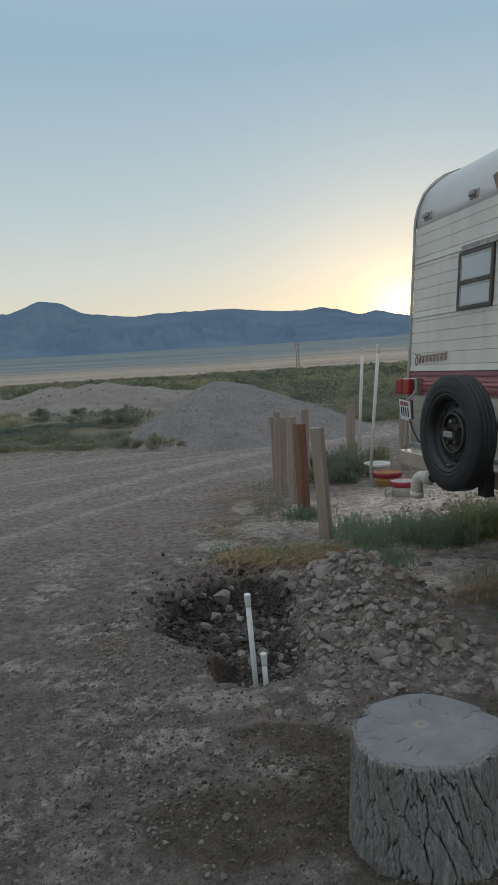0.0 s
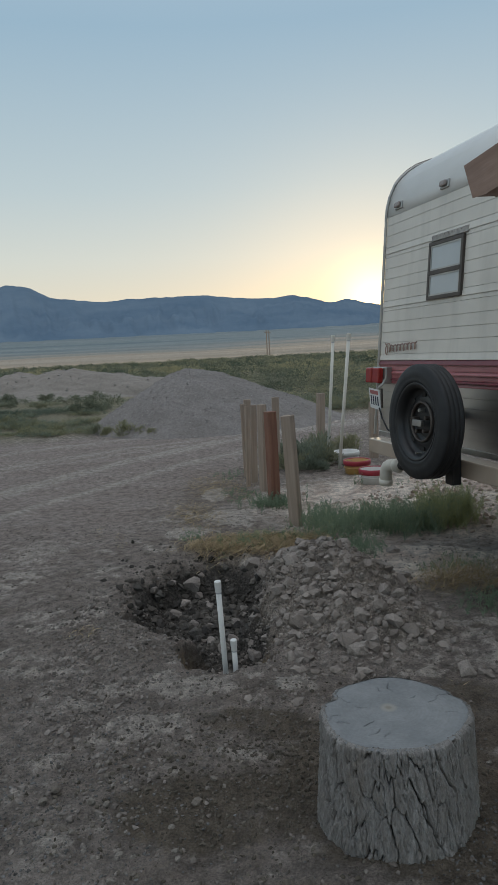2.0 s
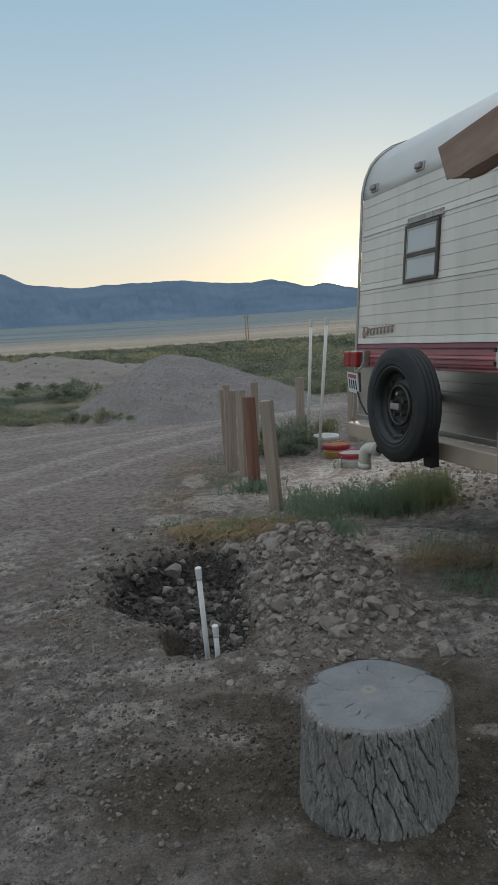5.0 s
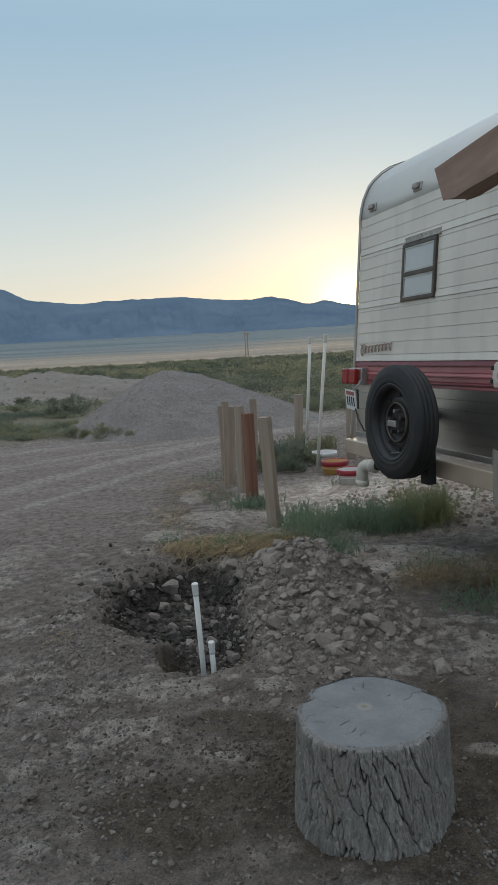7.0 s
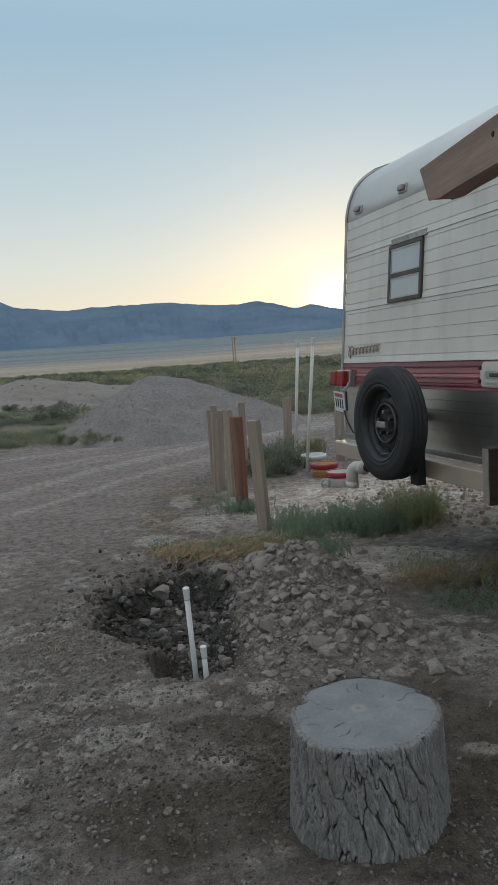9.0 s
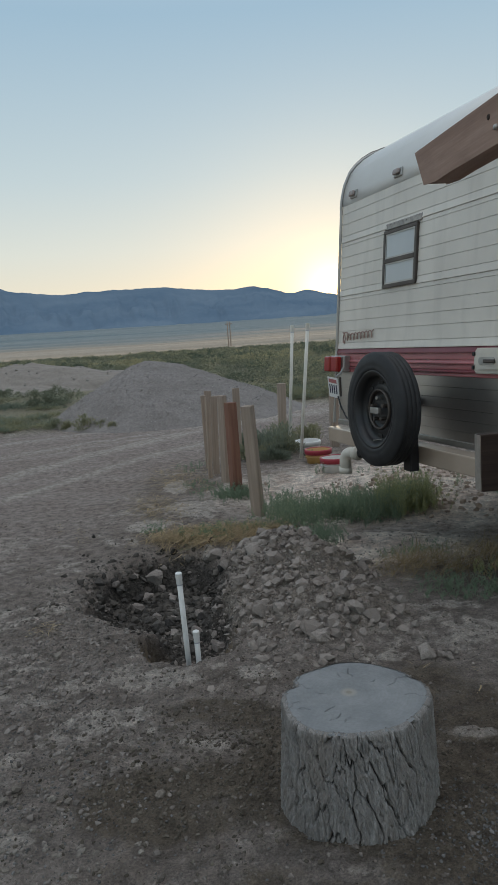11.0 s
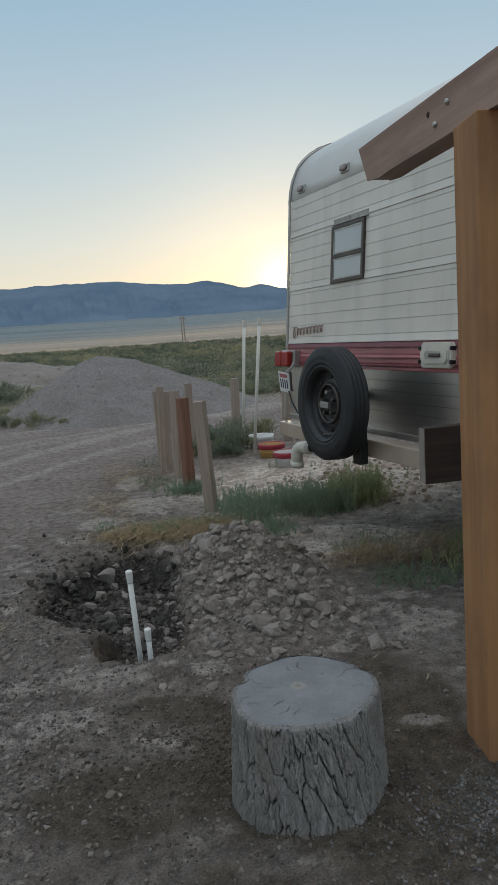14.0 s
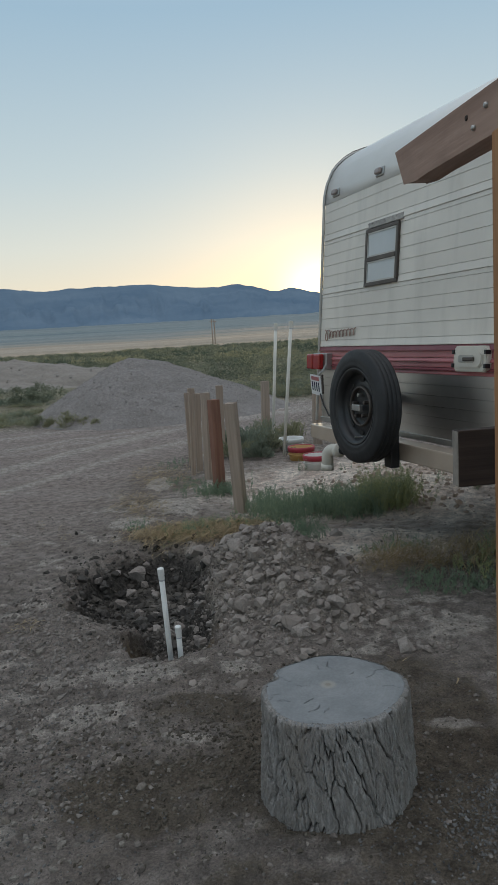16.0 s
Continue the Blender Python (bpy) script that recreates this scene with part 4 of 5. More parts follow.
# ---- porch frame of stained timber ----
def make_porch():
    t = empty("porch_frame", pose(1.33, 1.83, hz(1.33, 1.83)), "orange-brown stained timber porch post with a bolted roof beam", "porch")
    z0 = hz(1.33, 1.83)
    m = pose(0.0, 0, -0.08, 0, -0.23, -5)
    part("post", box(-0.055, 0.035, -0.075, 0.112, 0, 2.098 - z0, 0.005, m=m), PORCH, t, "orange-brown stained square post")
    # beam on the post: its end is cut at a slant
    beam = pose(0.004, 0, 2.018 - z0, 0, 0, 2.2)
    prof = [(0.60, 0.0), (0.74, -0.004), (0.80, 0.001), (0.862, 0.007), (0.947, 0.148), (-1.9, 0.126), (-1.9, 0.0)]
    bm = bmesh.new()
    extrude(prof, -0.045, 0.052, bm, beam)
    bmesh.ops.bevel(bm, geom=bm.edges[:], offset=0.004, segments=1, affect="EDGES")
    b = part("beam", bm, BEAMWOOD, t, "brown stained beam with a chamfered end")
    for y, z in ((0.245, 0.048), (0.161, 0.092)):
        part("bolt", lathe([(0.004, -0.011), (0.009, -0.008), (0.010, -0.002), (0.010, 0.004)], 10, m=beam @ Matrix.Translation((-0.045, y, z)) @ pose(0, 0, 0, 0, 0, -90)), STEEL, b, "shiny bolt head", flat=False)
    part("knot", lathe([(0.008, -0.002), (0.010, 0.001)], 10, m=beam @ Matrix.Translation((-0.046, 0.299, 0.094)) @ pose(0, 0, 0, 0, 0, -90)), DARKWOOD, b, "dark knot")
    rail = pose(-0.13, 0.215, 0.883 - z0, 0, 0, 1.5)
    r = part("rail_board", box(0, 0.9, 0, 0.045, 0, 0.197, 0.003, m=rail), DARKWOOD, t, "wooden board behind the post, coloured dark for its backlit side")
    part("end_grain", box(-0.003, 0.0, 0.002, 0.043, 0.003, 0.194, 0.0, m=rail), ENDGRAIN, r, "pale sawn end")
    part("far_post", box(0.65, 0.78, 0.262, 0.392, -0.08, 2.106 - z0, 0.006), PORCH, t, "orange-brown stained square post")


make_porch()


# ---- stakes, pipes, buckets ----
def stake(base, top, w, d, turn, material, label, sink=0.12):
    x, y = base
    z0 = hz(x, y)
    way = (Vector(top) - Vector((x, y, z0))).normalized()
    ln = (Vector(top) - Vector((x, y, z0))).length
    m = Matrix.Translation((x, y, z0)) @ Vector((0, 0, 1)).rotation_difference(way).to_matrix().to_4x4() @ pose(0, 0, 0, 0, 0, turn)
    bm = box(-w / 2, w / 2, -d / 2, d / 2, -sink, ln, 0.004)
    rng = random.Random(int(x * 1000))
    for v in bm.verts:
        if v.co.z > ln - 0.02:
            v.co.z += rng.uniform(-0.004, 0.004)
    ob = part("wooden_stake", bm, material)
    ob.matrix_world = m
    return tagged(ob, label, "stake", "stakes beside the track")


stake((0.752, 5.47), (0.712, 5.45, 0.915), 0.082, 0.089, 58, WEATHERED, "weathered brown lumber stake leaning beside green weeds")
stake((0.636, 6.345), (0.628, 6.335, 0.876), 0.092, 0.089, 24, CEDAR, "red-brown stained square lumber stake in weeds")
stake((0.570, 6.91), (0.582, 6.90, 0.905), 0.060, 0.089, 32, WEATHERED, "thick weathered brown lumber stake in a row")
stake((0.495, 7.46), (0.520, 7.46, 0.860), 0.070, 0.04, 4, WEATHERED, "grey weathered lumber stake behind the row")
stake((0.418, 7.25), (0.442, 7.24, 0.868), 0.042, 0.05, 14, WEATHERED, "thin weathered lumber stake in a tight row")
stake((0.420, 7.80), (0.415, 7.80, 0.850), 0.060, 0.04, 10, WEATHERED, "thin weathered lumber stake leaning in a tight row")
stake((0.470, 8.25), (0.480, 8.25, 0.868), 0.085, 0.04, 5, WEATHERED, "grey weathered lumber stake behind the row")
stake((0.815, 8.30), (0.828, 8.30, 0.875), 0.086, 0.04, 4, WEATHERED, "pale flat lumber stake behind the row")
stake((1.668, 10.47), (1.690, 10.47, 0.752), 0.118, 0.089, 8, WEATHERED, "weathered square lumber stake by the track")
stake((2.10, 8.66), (2.115, 8.66, 0.72), 0.105, 0.089, 6, WEATHERED, "weathered square lumber stake behind the trailer corner")


def pvc(name, base, top, r, label, category, group="", PVC=PVC):
    x, y = base
    t = empty(name, pose(x, y, hz(x, y)), label, category, group)
    o = Vector((x, y, hz(x, y)))
    a, b = Vector((0, 0, -0.25)), Vector(top) - o
    k = b.normalized()
    a = -k * 0.25
    part("pipe", sweep([a, b * 0.5, b], r, 14), PVC, t, flat=False)
    c = part("cap", sweep([b - k * r * 3.6, b - k * r * 1.9, b - k * r * 1.85, b + k * r * 0.4, b + k * r * 0.6], [r * 1.13, r * 1.13, r * 1.24, r * 1.24, r * 1.08], 14), PVC, t, "white pipe cap", flat=True)
    part("collar", sweep([b - k * r * 4.1, b - k * r * 3.6], r * 1.06, 14), plain("pipe_glue_mark", (0.45, 0.46, 0.50), 0.5), c)
    return t


pvc("vent_pipe", (1.50, 8.64), (1.622, 8.645, 1.582), 0.0195, "tall thin white plastic vent pipe leaning over the brush", "pipe", "tall vent pipes", PVCOLD)
pvc("vent_pipe", (1.53, 7.93), (1.694, 7.94, 1.586), 0.0195, "tall thin white plastic vent pipe beside the buckets", "pipe", "tall vent pipes", PVCOLD)
pvc("riser_pipe", (0.150, 2.97), (0.130, 2.90, 0.405), 0.0128, "white plastic riser pipe standing in the dug pit", "pipe", "risers in the pit")
pvc("riser_pipe", (0.196, 2.965), (0.188, 2.925, 0.108), 0.0128, "short capped white plastic riser pipe in the pit", "pipe", "risers in the pit")


def bucket(x, y, body, rim, label, h=0.165, R=0.148):
    z = hz(x, y) - 0.02
    t = empty("bucket", pose(x, y, z), label, "bucket", "buckets by the vent pipes")
    up = pose(0, 0, 0, 90)
    b = part("shell", lathe([(R * 0.90, 0.0), (R * 0.99, h), (R * 0.955, h), (R * 0.87, 0.012)], 36, m=up), body, t, flat=False)
    part("rim", lathe([(R * 0.93, h - 0.05), (R * 1.05, h - 0.046), (R * 1.07, h - 0.004), (R * 1.03, h + 0.010), (R * 0.97, h + 0.008)], 36, m=up, closed=True), rim, t, flat=False)
    part("rib", lathe([(R * 0.96, h - 0.082), (R * 1.03, h - 0.080), (R * 1.03, h - 0.072), (R * 0.96, h - 0.070)], 36, m=up, closed=True), body, b, flat=False)
    # near-black disc closes the bucket a little below its rim
    part("soil", lathe([(R * 0.94, h - 0.07), (R * 0.94, h - 0.075)], 24, m=up), UNDER, t)


bucket(1.73, 6.95, plain("white_bucket", (0.62, 0.61, 0.58), 0.45), BUCKETRED, "white plastic bucket with a red rim half sunk in dirt")
bucket(1.68, 7.60, BUCKETYELLOW, BUCKETRED, "yellow plastic bucket with a red rim in the dirt")
bucket(1.70, 8.40, plain("white_tub", (0.66, 0.66, 0.64), 0.4), PVC, "white plastic bucket beside the vent pipe", 0.15, 0.155)


# ---- stones ----
def rock_mesh(name, seed, material, flatness=0.7, points=10):
    rng = np.random.RandomState(seed)
    bm = bmesh.new()
    v = rng.normal(size=(points, 3))
    v /= np.linalg.norm(v, axis=1)[:, None]
    v *= rng.uniform(0.8, 1.0, (points, 1)) * np.array([1.0, rng.uniform(0.65, 0.95), flatness * rng.uniform(0.8, 1.1)])
    for p in v:
        bm.verts.new(p)
    hull = bmesh.ops.convex_hull(bm, input=bm.verts[:])
    bmesh.ops.delete(bm, geom=list({g for g in hull["geom_interior"] + hull["geom_unused"] if isinstance(g, bmesh.types.BMVert)}), context="VERTS")
    bmesh.ops.triangulate(bm, faces=bm.faces[:])
    bmesh.ops.subdivide_edges(bm, edges=bm.edges[:], cuts=1, use_grid_fill=True)
    for v in bm.verts:
        v.co *= rng.uniform(0.86, 1.07)
    bmesh.ops.triangulate(bm, faces=bm.faces[:])
    bmesh.ops.recalc_face_normals(bm, faces=bm.faces)
    me = bpy.data.meshes.new(name)
    bm.to_mesh(me)
    bm.free()
    me.materials.append(material)
    return me


def pebble_mesh(seed, material):
    rng = np.random.RandomState(seed)
    bm = bmesh.new()
    bmesh.ops.create_icosphere(bm, subdivisions=1, radius=1.0)
    s = np.array([1.0, rng.uniform(0.6, 0.9), rng.uniform(0.45, 0.7)])
    for v in bm.verts:
        v.co = Vector(np.array(v.co) * s * rng.uniform(0.72, 1.12))
    me = bpy.data.meshes.new("pebble")
    bm.to_mesh(me)
    bm.free()
    me.materials.append(material)
    return me


CLODS = [rock_mesh("clod", 100 + i, CLOD, 0.75, 20) for i in range(14)]
DARKS = [rock_mesh("clod", 200 + i, DARKCLOD, 0.7, 16) for i in range(8)]
PEBBLES = [pebble_mesh(300 + i, PEBBLE) for i in range(10)]


def put_stone(name, meshes, x, y, size, parent, rng, sink=0.25, lift=0.0):
    ob = new(name, meshes[rng.randrange(len(meshes))])
    s = size * rng.uniform(0.85, 1.15)
    ob.matrix_world = Matrix.LocRotScale((x, y, hz(x, y) + size * (0.5 - sink) + lift), Euler((rng.uniform(-0.5, 0.5), rng.uniform(-0.5, 0.5), rng.uniform(0, 6.28))), (s, s, s))
    ob.parent = parent
    return ob


BIG_CLODS = ((0.34, 4.56, 0.074), (0.56, 3.77, 0.083), (0.7, 3.33, 0.056), (0.77, 2.89, 0.061), (0.52, 2.91, 0.059), (0.98, 2.91, 0.037), (0.63, 3.41, 0.041), (0.26, 4.24, 0.051), (0.56, 3.19, 0.033), (0.49, 3.13, 0.041), (0.29, 3.47, 0.051), (0.21, 4.0, 0.045), (0.48, 3.45, 0.042), (0.65, 3.54, 0.065), (0.37, 4.22, 0.04), (0.85, 3.38, 0.03), (0.82, 3.02, 0.04), (0.66, 3.18, 0.034), (0.72, 3.08, 0.031), (0.46, 4.11, 0.042), (0.91, 2.9, 0.022), (0.68, 2.97, 0.03))
PIT_CLODS = ((-0.09, 4.57, 0.086), (-0.22, 4.49, 0.032), (0.01, 4.37, 0.042), (0.04, 3.98, 0.035), (-0.34, 4.34, 0.052), (-0.17, 4.21, 0.034), (-0.03, 4.65, 0.033), (0.12, 4.11, 0.043))
rng = random.Random(11)
heap = empty("spoil_heap", pose(0, 0, 0), "heap of dug-out pale clay clods beside a pit", "dirt heap")
for x, y, s in BIG_CLODS:
    put_stone("clod", CLODS, x, y, s, heap, rng, 0.42)
count = 0
while count < 300:
    x, y = rng.uniform(0.2, 1.35), rng.uniform(2.75, 4.65)
    sp = float(spoil_shape(np.array([x]), np.array([y]))[0])
    if sp < 0.02 and rng.random() > 0.10:
        continue
    put_stone("clod", CLODS, x, y, min(0.062, 0.012 + 0.014 * rng.expovariate(0.8)), heap, rng, 0.25)
    count += 1
pit = empty("dug_pit", pose(0, 0, 0), "dark rubble in a freshly dug pit", "pit")
count = 0
while count < 170:
    x, y = rng.uniform(-0.5, 0.42), rng.uniform(3.2, 4.75)
    if float(pit_shape(np.array([x]), np.array([y]))[0]) < 0.04 and rng.random() > 0.015:
        continue
    big = rng.random() < 0.12
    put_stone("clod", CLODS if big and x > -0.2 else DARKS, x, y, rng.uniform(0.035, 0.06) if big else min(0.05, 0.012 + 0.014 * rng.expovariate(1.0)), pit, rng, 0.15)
    count += 1
for x, y, s in PIT_CLODS:
    put_stone("clod", CLODS, x, y, s, pit, rng, 0.35)

near_stones = empty("scattered_stones", pose(0, 0, 0), "rounded grey pebbles lying loose on the dirt", "pebbles")
spots = [(-0.442, 2.032, 0.030), (-0.47, 1.97, 0.024), (0.045, 1.914, 0.022), (-0.481, 3.063, 0.028), (-0.30, 1.93, 0.020), (-0.25, 1.92, 0.018), (-0.36, 1.80, 0.02), (-0.33, 1.78, 0.016), (0.10, 2.02, 0.018)]
for x, y, s in spots:
    put_stone("pebble", PEBBLES, x, y, s, near_stones, rng, 0.2)
for _ in range(110):
    x = rng.gauss(-0.38, 0.22)
    put_stone("pebble", PEBBLES, x, rng.gauss(1.75, 0.22), rng.uniform(0.006, 0.017), near_stones, rng, 0.5)
for _ in range(70):
    x, y = rng.uniform(-1.6, 1.6), rng.uniform(1.45, 3.6)
    put_stone("pebble", PEBBLES, x, y, 0.004 + 0.004 * rng.expovariate(1.0), near_stones, rng, 0.2)
clods = empty("clod_cluster", pose(0, 0, 0), "pale clay clods lying by the stump", "clods")
put_stone("clod", CLODS, 1.206, 2.675, 0.062, clods, rng, 0.3)
for _ in range(14):
    put_stone("clod", CLODS, rng.gauss(1.29, 0.045), rng.gauss(2.63, 0.04), rng.uniform(0.010, 0.026), clods, rng, 0.2)


def lumps(rng, x, y, z, s):
    """Irregular twenty-sided lumps at the given places."""
    g = (1 + 5 ** 0.5) / 2
    base = np.array([(-1, g, 0), (1, g, 0), (-1, -g, 0), (1, -g, 0), (0, -1, g), (0, 1, g), (0, -1, -g), (0, 1, -g), (g, 0, -1), (g, 0, 1), (-g, 0, -1), (-g, 0, 1)]) / 1.9
    tri = np.array([(0, 11, 5), (0, 5, 1), (0, 1, 7), (0, 7, 10), (0, 10, 11), (1, 5, 9), (5, 11, 4), (11, 10, 2), (10, 7, 6), (7, 1, 8), (3, 9, 4), (3, 4, 2), (3, 2, 6), (3, 6, 8), (3, 8, 9), (4, 9, 5), (2, 4, 11), (6, 2, 10), (8, 6, 7), (9, 8, 1)])
    n = len(x)
    a = rng.rand(n) * 6.28
    c, sn = np.cos(a)[:, None], np.sin(a)[:, None]
    b = base[None] * rng.uniform(0.45, 1.2, (n, 12, 1)) * rng.uniform(0.55, 1.1, (n, 1, 3)) * np.array([1, 1, 0.8])
    V = np.stack([x[:, None] + s[:, None] * (b[..., 0] * c - b[..., 1] * sn), y[:, None] + s[:, None] * (b[..., 0] * sn + b[..., 1] * c), z[:, None] + s[:, None] * (b[..., 2] + 0.15)], -1)
    return V.reshape(-1, 3), (tri[None] + (np.arange(n) * 12)[:, None, None]).reshape(-1, 3)


def scatter_grit(name, label, n, place, size, material, seed, category="grit"):
    """Very many small stones in one mesh."""
    rng = np.random.RandomState(seed)
    x, y = place(rng, n)
    z = height(x, y)
    s = size[0] + (size[1] - size[0]) * rng.rand(len(x)) ** 2.5
    V, F = lumps(rng, x, y, z, s)
    return tagged(new(name, raw(name, V, F, material)), label, category, kind="stuff")


PALEGRIT = make_stone("pale_gravel", (0.095, 0.090, 0.085), (0.260, 0.250, 0.240), island=True)
CRUMB = make_stone("clay_crumbs", (0.215, 0.182, 0.158), (0.390, 0.342, 0.304), island=True)
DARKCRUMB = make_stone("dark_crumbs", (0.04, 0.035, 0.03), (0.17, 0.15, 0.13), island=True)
scatter_grit("ground_grit", "fine loose grit over the bare dirt", 13000, lambda r, n: (r.uniform(-2.2, 2.2, n), 1.2 + 5.0 * r.rand(n) ** 1.4), (0.0012, 0.008), GRIT, 1)
scatter_grit("soil_clods", "small crumbled lumps of dry soil over the dirt", 7000, lambda r, n: (r.uniform(-2.0, 2.2, n), 1.25 + 4.6 * r.rand(n) ** 1.25), (0.002, 0.013), make_stone("soil_lumps", (0.165, 0.138, 0.118), (0.290, 0.252, 0.224), island=True), 8, "clods")
scatter_grit("rim_crumbs", "crumbled lumps of dirt thrown about the pit's rim", 3200, lambda r, n: (r.normal(-0.42, 0.26, n), r.normal(3.1, 0.62, n)), (0.003, 0.020), make_stone("rim_lumps", (0.170, 0.146, 0.128), (0.310, 0.274, 0.246), island=True), 14, "crumbs")
scatter_grit("damp_crumbs", "dark crumbs of damp soil round the stump", 3600, lambda r, n: (r.normal(0.35, 0.42, n), r.normal(2.05, 0.30, n)), (0.002, 0.013), make_stone("damp_lumps", (0.070, 0.058, 0.044), (0.190, 0.164, 0.132), island=True), 15, "crumbs")
scatter_grit("track_gravel", "fine grey gravel in the near wheel track", 4500, lambda r, n: (r.normal(-0.62, 0.34, n), 1.3 + np.abs(r.normal(0, 0.75, n))), (0.0018, 0.009), PALEGRIT, 9, "gravel")
scatter_grit("porch_gravel", "grey crushed gravel by the porch post", 4500, lambda r, n: (1.30 - np.abs(r.normal(0, 0.26, n)) + 0.22 * r.rand(n), r.normal(1.53, 0.12, n)), (0.0016, 0.0085), PALEGRIT, 2, "gravel")
scatter_grit("heap_crumbs", "crumbled clay on the dug-out heap", 7000, lambda r, n: (r.normal(0.72, 0.27, n), r.normal(3.6, 0.48, n)), (0.003, 0.015), CRUMB, 3, "crumbs")
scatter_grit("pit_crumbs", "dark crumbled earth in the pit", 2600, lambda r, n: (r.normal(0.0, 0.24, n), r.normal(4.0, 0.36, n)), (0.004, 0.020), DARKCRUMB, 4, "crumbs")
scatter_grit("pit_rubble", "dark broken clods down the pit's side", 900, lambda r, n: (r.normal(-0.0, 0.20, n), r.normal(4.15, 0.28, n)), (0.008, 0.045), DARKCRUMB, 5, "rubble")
scatter_grit("heap_rubble", "broken pale clay lumps on the dug-out heap", 900, lambda r, n: (r.normal(0.70, 0.24, n), r.normal(3.65, 0.46, n)), (0.008, 0.042), CRUMB, 6, "rubble")
scatter_grit("berm_rubble", "pale pinkish clods on the bank under the trailer", 800, lambda r, n: (r.normal(2.3, 0.6, n), r.normal(5.7, 0.45, n)), (0.006, 0.040), make_stone("pink_clods", (0.36, 0.27, 0.21), (0.62, 0.50, 0.41), island=True), 7, "rubble")


# ---- gravel mound and the old spoil bank behind it ----
def gravel_mound():
    """A tipped cone with a blunt top, a steep flank and a long drawn-out one."""
    n = 190
    U, Vv = np.meshgrid(np.linspace(-1.2, 1.2, n), np.linspace(-1.2, 1.2, n))
    x = -0.50 + U * np.where(U < 0, 2.12, 3.2)
    y = 14.5 + Vv * np.where(Vv < 0, 2.5, 2.3)
    wob = 0.06 * (fbm(U * 2.2, Vv * 2.2, 3, 93) - 0.5)
    r = np.hypot(U + wob, Vv - wob)
    shape = np.clip(1.05 - np.sqrt(r * r + 0.021), 0, 1)
    shape = shape + 0.06 * smooth(1.18, 0.7, r)
    z = height(x, y) - 0.06 + 1.27 * shape * (1 + 0.07 * (fbm(U * 4, Vv * 4, 4, 90) - 0.5)) + 0.045 * (fbm(U * 26, Vv * 26, 3, 91) - 0.5) * smooth(0, 0.1, shape)
    z += -0.05 * np.exp(-(((U + 0.02) / 0.10) ** 2 + ((Vv + 0.22) / 0.07) ** 2)) + 0.04 * np.exp(-(((U + 0.02) / 0.10) ** 2 + ((Vv + 0.36) / 0.07) ** 2))
    i = (np.arange(n - 1)[:, None] * n + np.arange(n - 1)[None, :]).ravel()
    me = raw("gravel_mound", np.column_stack([x.ravel(), y.ravel(), z.ravel()]), np.column_stack([i, i + 1, i + n + 1, i + n]), GRAVEL, True)
    tagged(new("gravel_mound", me), "tall conical mound of grey gravel beside the track", "mound")
    return x, y, z, shape * (0.35 + 1.4 * np.exp(-((r - 0.72) / 0.2) ** 2)) * (Vv < 0.3)


def mound(name, label, cx, cy, rx, ry, h, lobes, seed, material, category="mound", peak=1.0):
    n = 150
    g = np.linspace(-1.15, 1.15, n)
    U, Vv = np.meshgrid(g, g)
    x, y = cx + U * rx, cy + Vv * ry
    r = np.sqrt(U ** 2 + Vv ** 2)
    shape = np.clip(1 - r, 0, 1) ** peak
    for lx, ly, lr, lh in lobes:
        shape = np.maximum(shape, lh * np.clip(1 - np.hypot(U - lx, Vv - ly) / lr, 0, 1) ** 0.45)
    z = height(x, y) - 0.06 + h * shape * (1 + 0.34 * (fbm(U * 5, Vv * 5, 4, seed) - 0.5)) + 0.10 * h * (fbm(U * 14, Vv * 14, 3, seed + 1) - 0.5) * smooth(0, 0.2, shape)
    i = (np.arange(n - 1)[:, None] * n + np.arange(n - 1)[None, :]).ravel()
    me = raw(name, np.column_stack([x.ravel(), y.ravel(), z.ravel()]), np.column_stack([i, i + 1, i + n + 1, i + n]), material, True)
    ob = tagged(new(name, me), label, category)
    return x, y, z, shape


mx, my, mz, ms = gravel_mound()
bx, by, bz, bs = mound("spoil_bank", "long low bank of pale old spoil with scrub on it", -6.3, 27.5, 5.6, 2.8, 1.25,
                       ((-0.62, -0.1, 0.45, 0.62), (-0.25, 0.0, 0.5, 0.88), (0.12, 0.0, 0.55, 0.95), (0.45, -0.05, 0.5, 0.72), (0.75, 0.1, 0.4, 0.4)), 95, make_stone("pale_spoil", (0.31, 0.275, 0.245), (0.31, 0.275, 0.245), c3=(0.24, 0.21, 0.185)), "dirt bank", peak=1.6)


def mound_stones(x, y, z, shape, n, size, seed, name, label):
    rng = np.random.RandomState(seed)
    w = np.clip(shape.ravel(), 0, None)
    pick = rng.choice(len(w), n, p=w / w.sum())
    px, py, pz = x.ravel()[pick] + rng.uniform(-0.02, 0.02, n), y.ravel()[pick] + rng.uniform(-0.02, 0.02, n), z.ravel()[pick]
    s = size[0] + (size[1] - size[0]) * rng.rand(n) ** 4
    V, F = lumps(rng, px, py, pz, s)
    tagged(new(name, raw(name, V, F, MOUNDGRIT)), label, "gravel", kind="stuff")


mound_stones(mx, my, mz, ms, 8000, (0.004, 0.022), 91, "mound_stones", "loose stones on the grey gravel mound")
mound_stones(bx, by, bz, bs, 900, (0.015, 0.07), 92, "bank_stones", "loose stones on the old spoil bank")


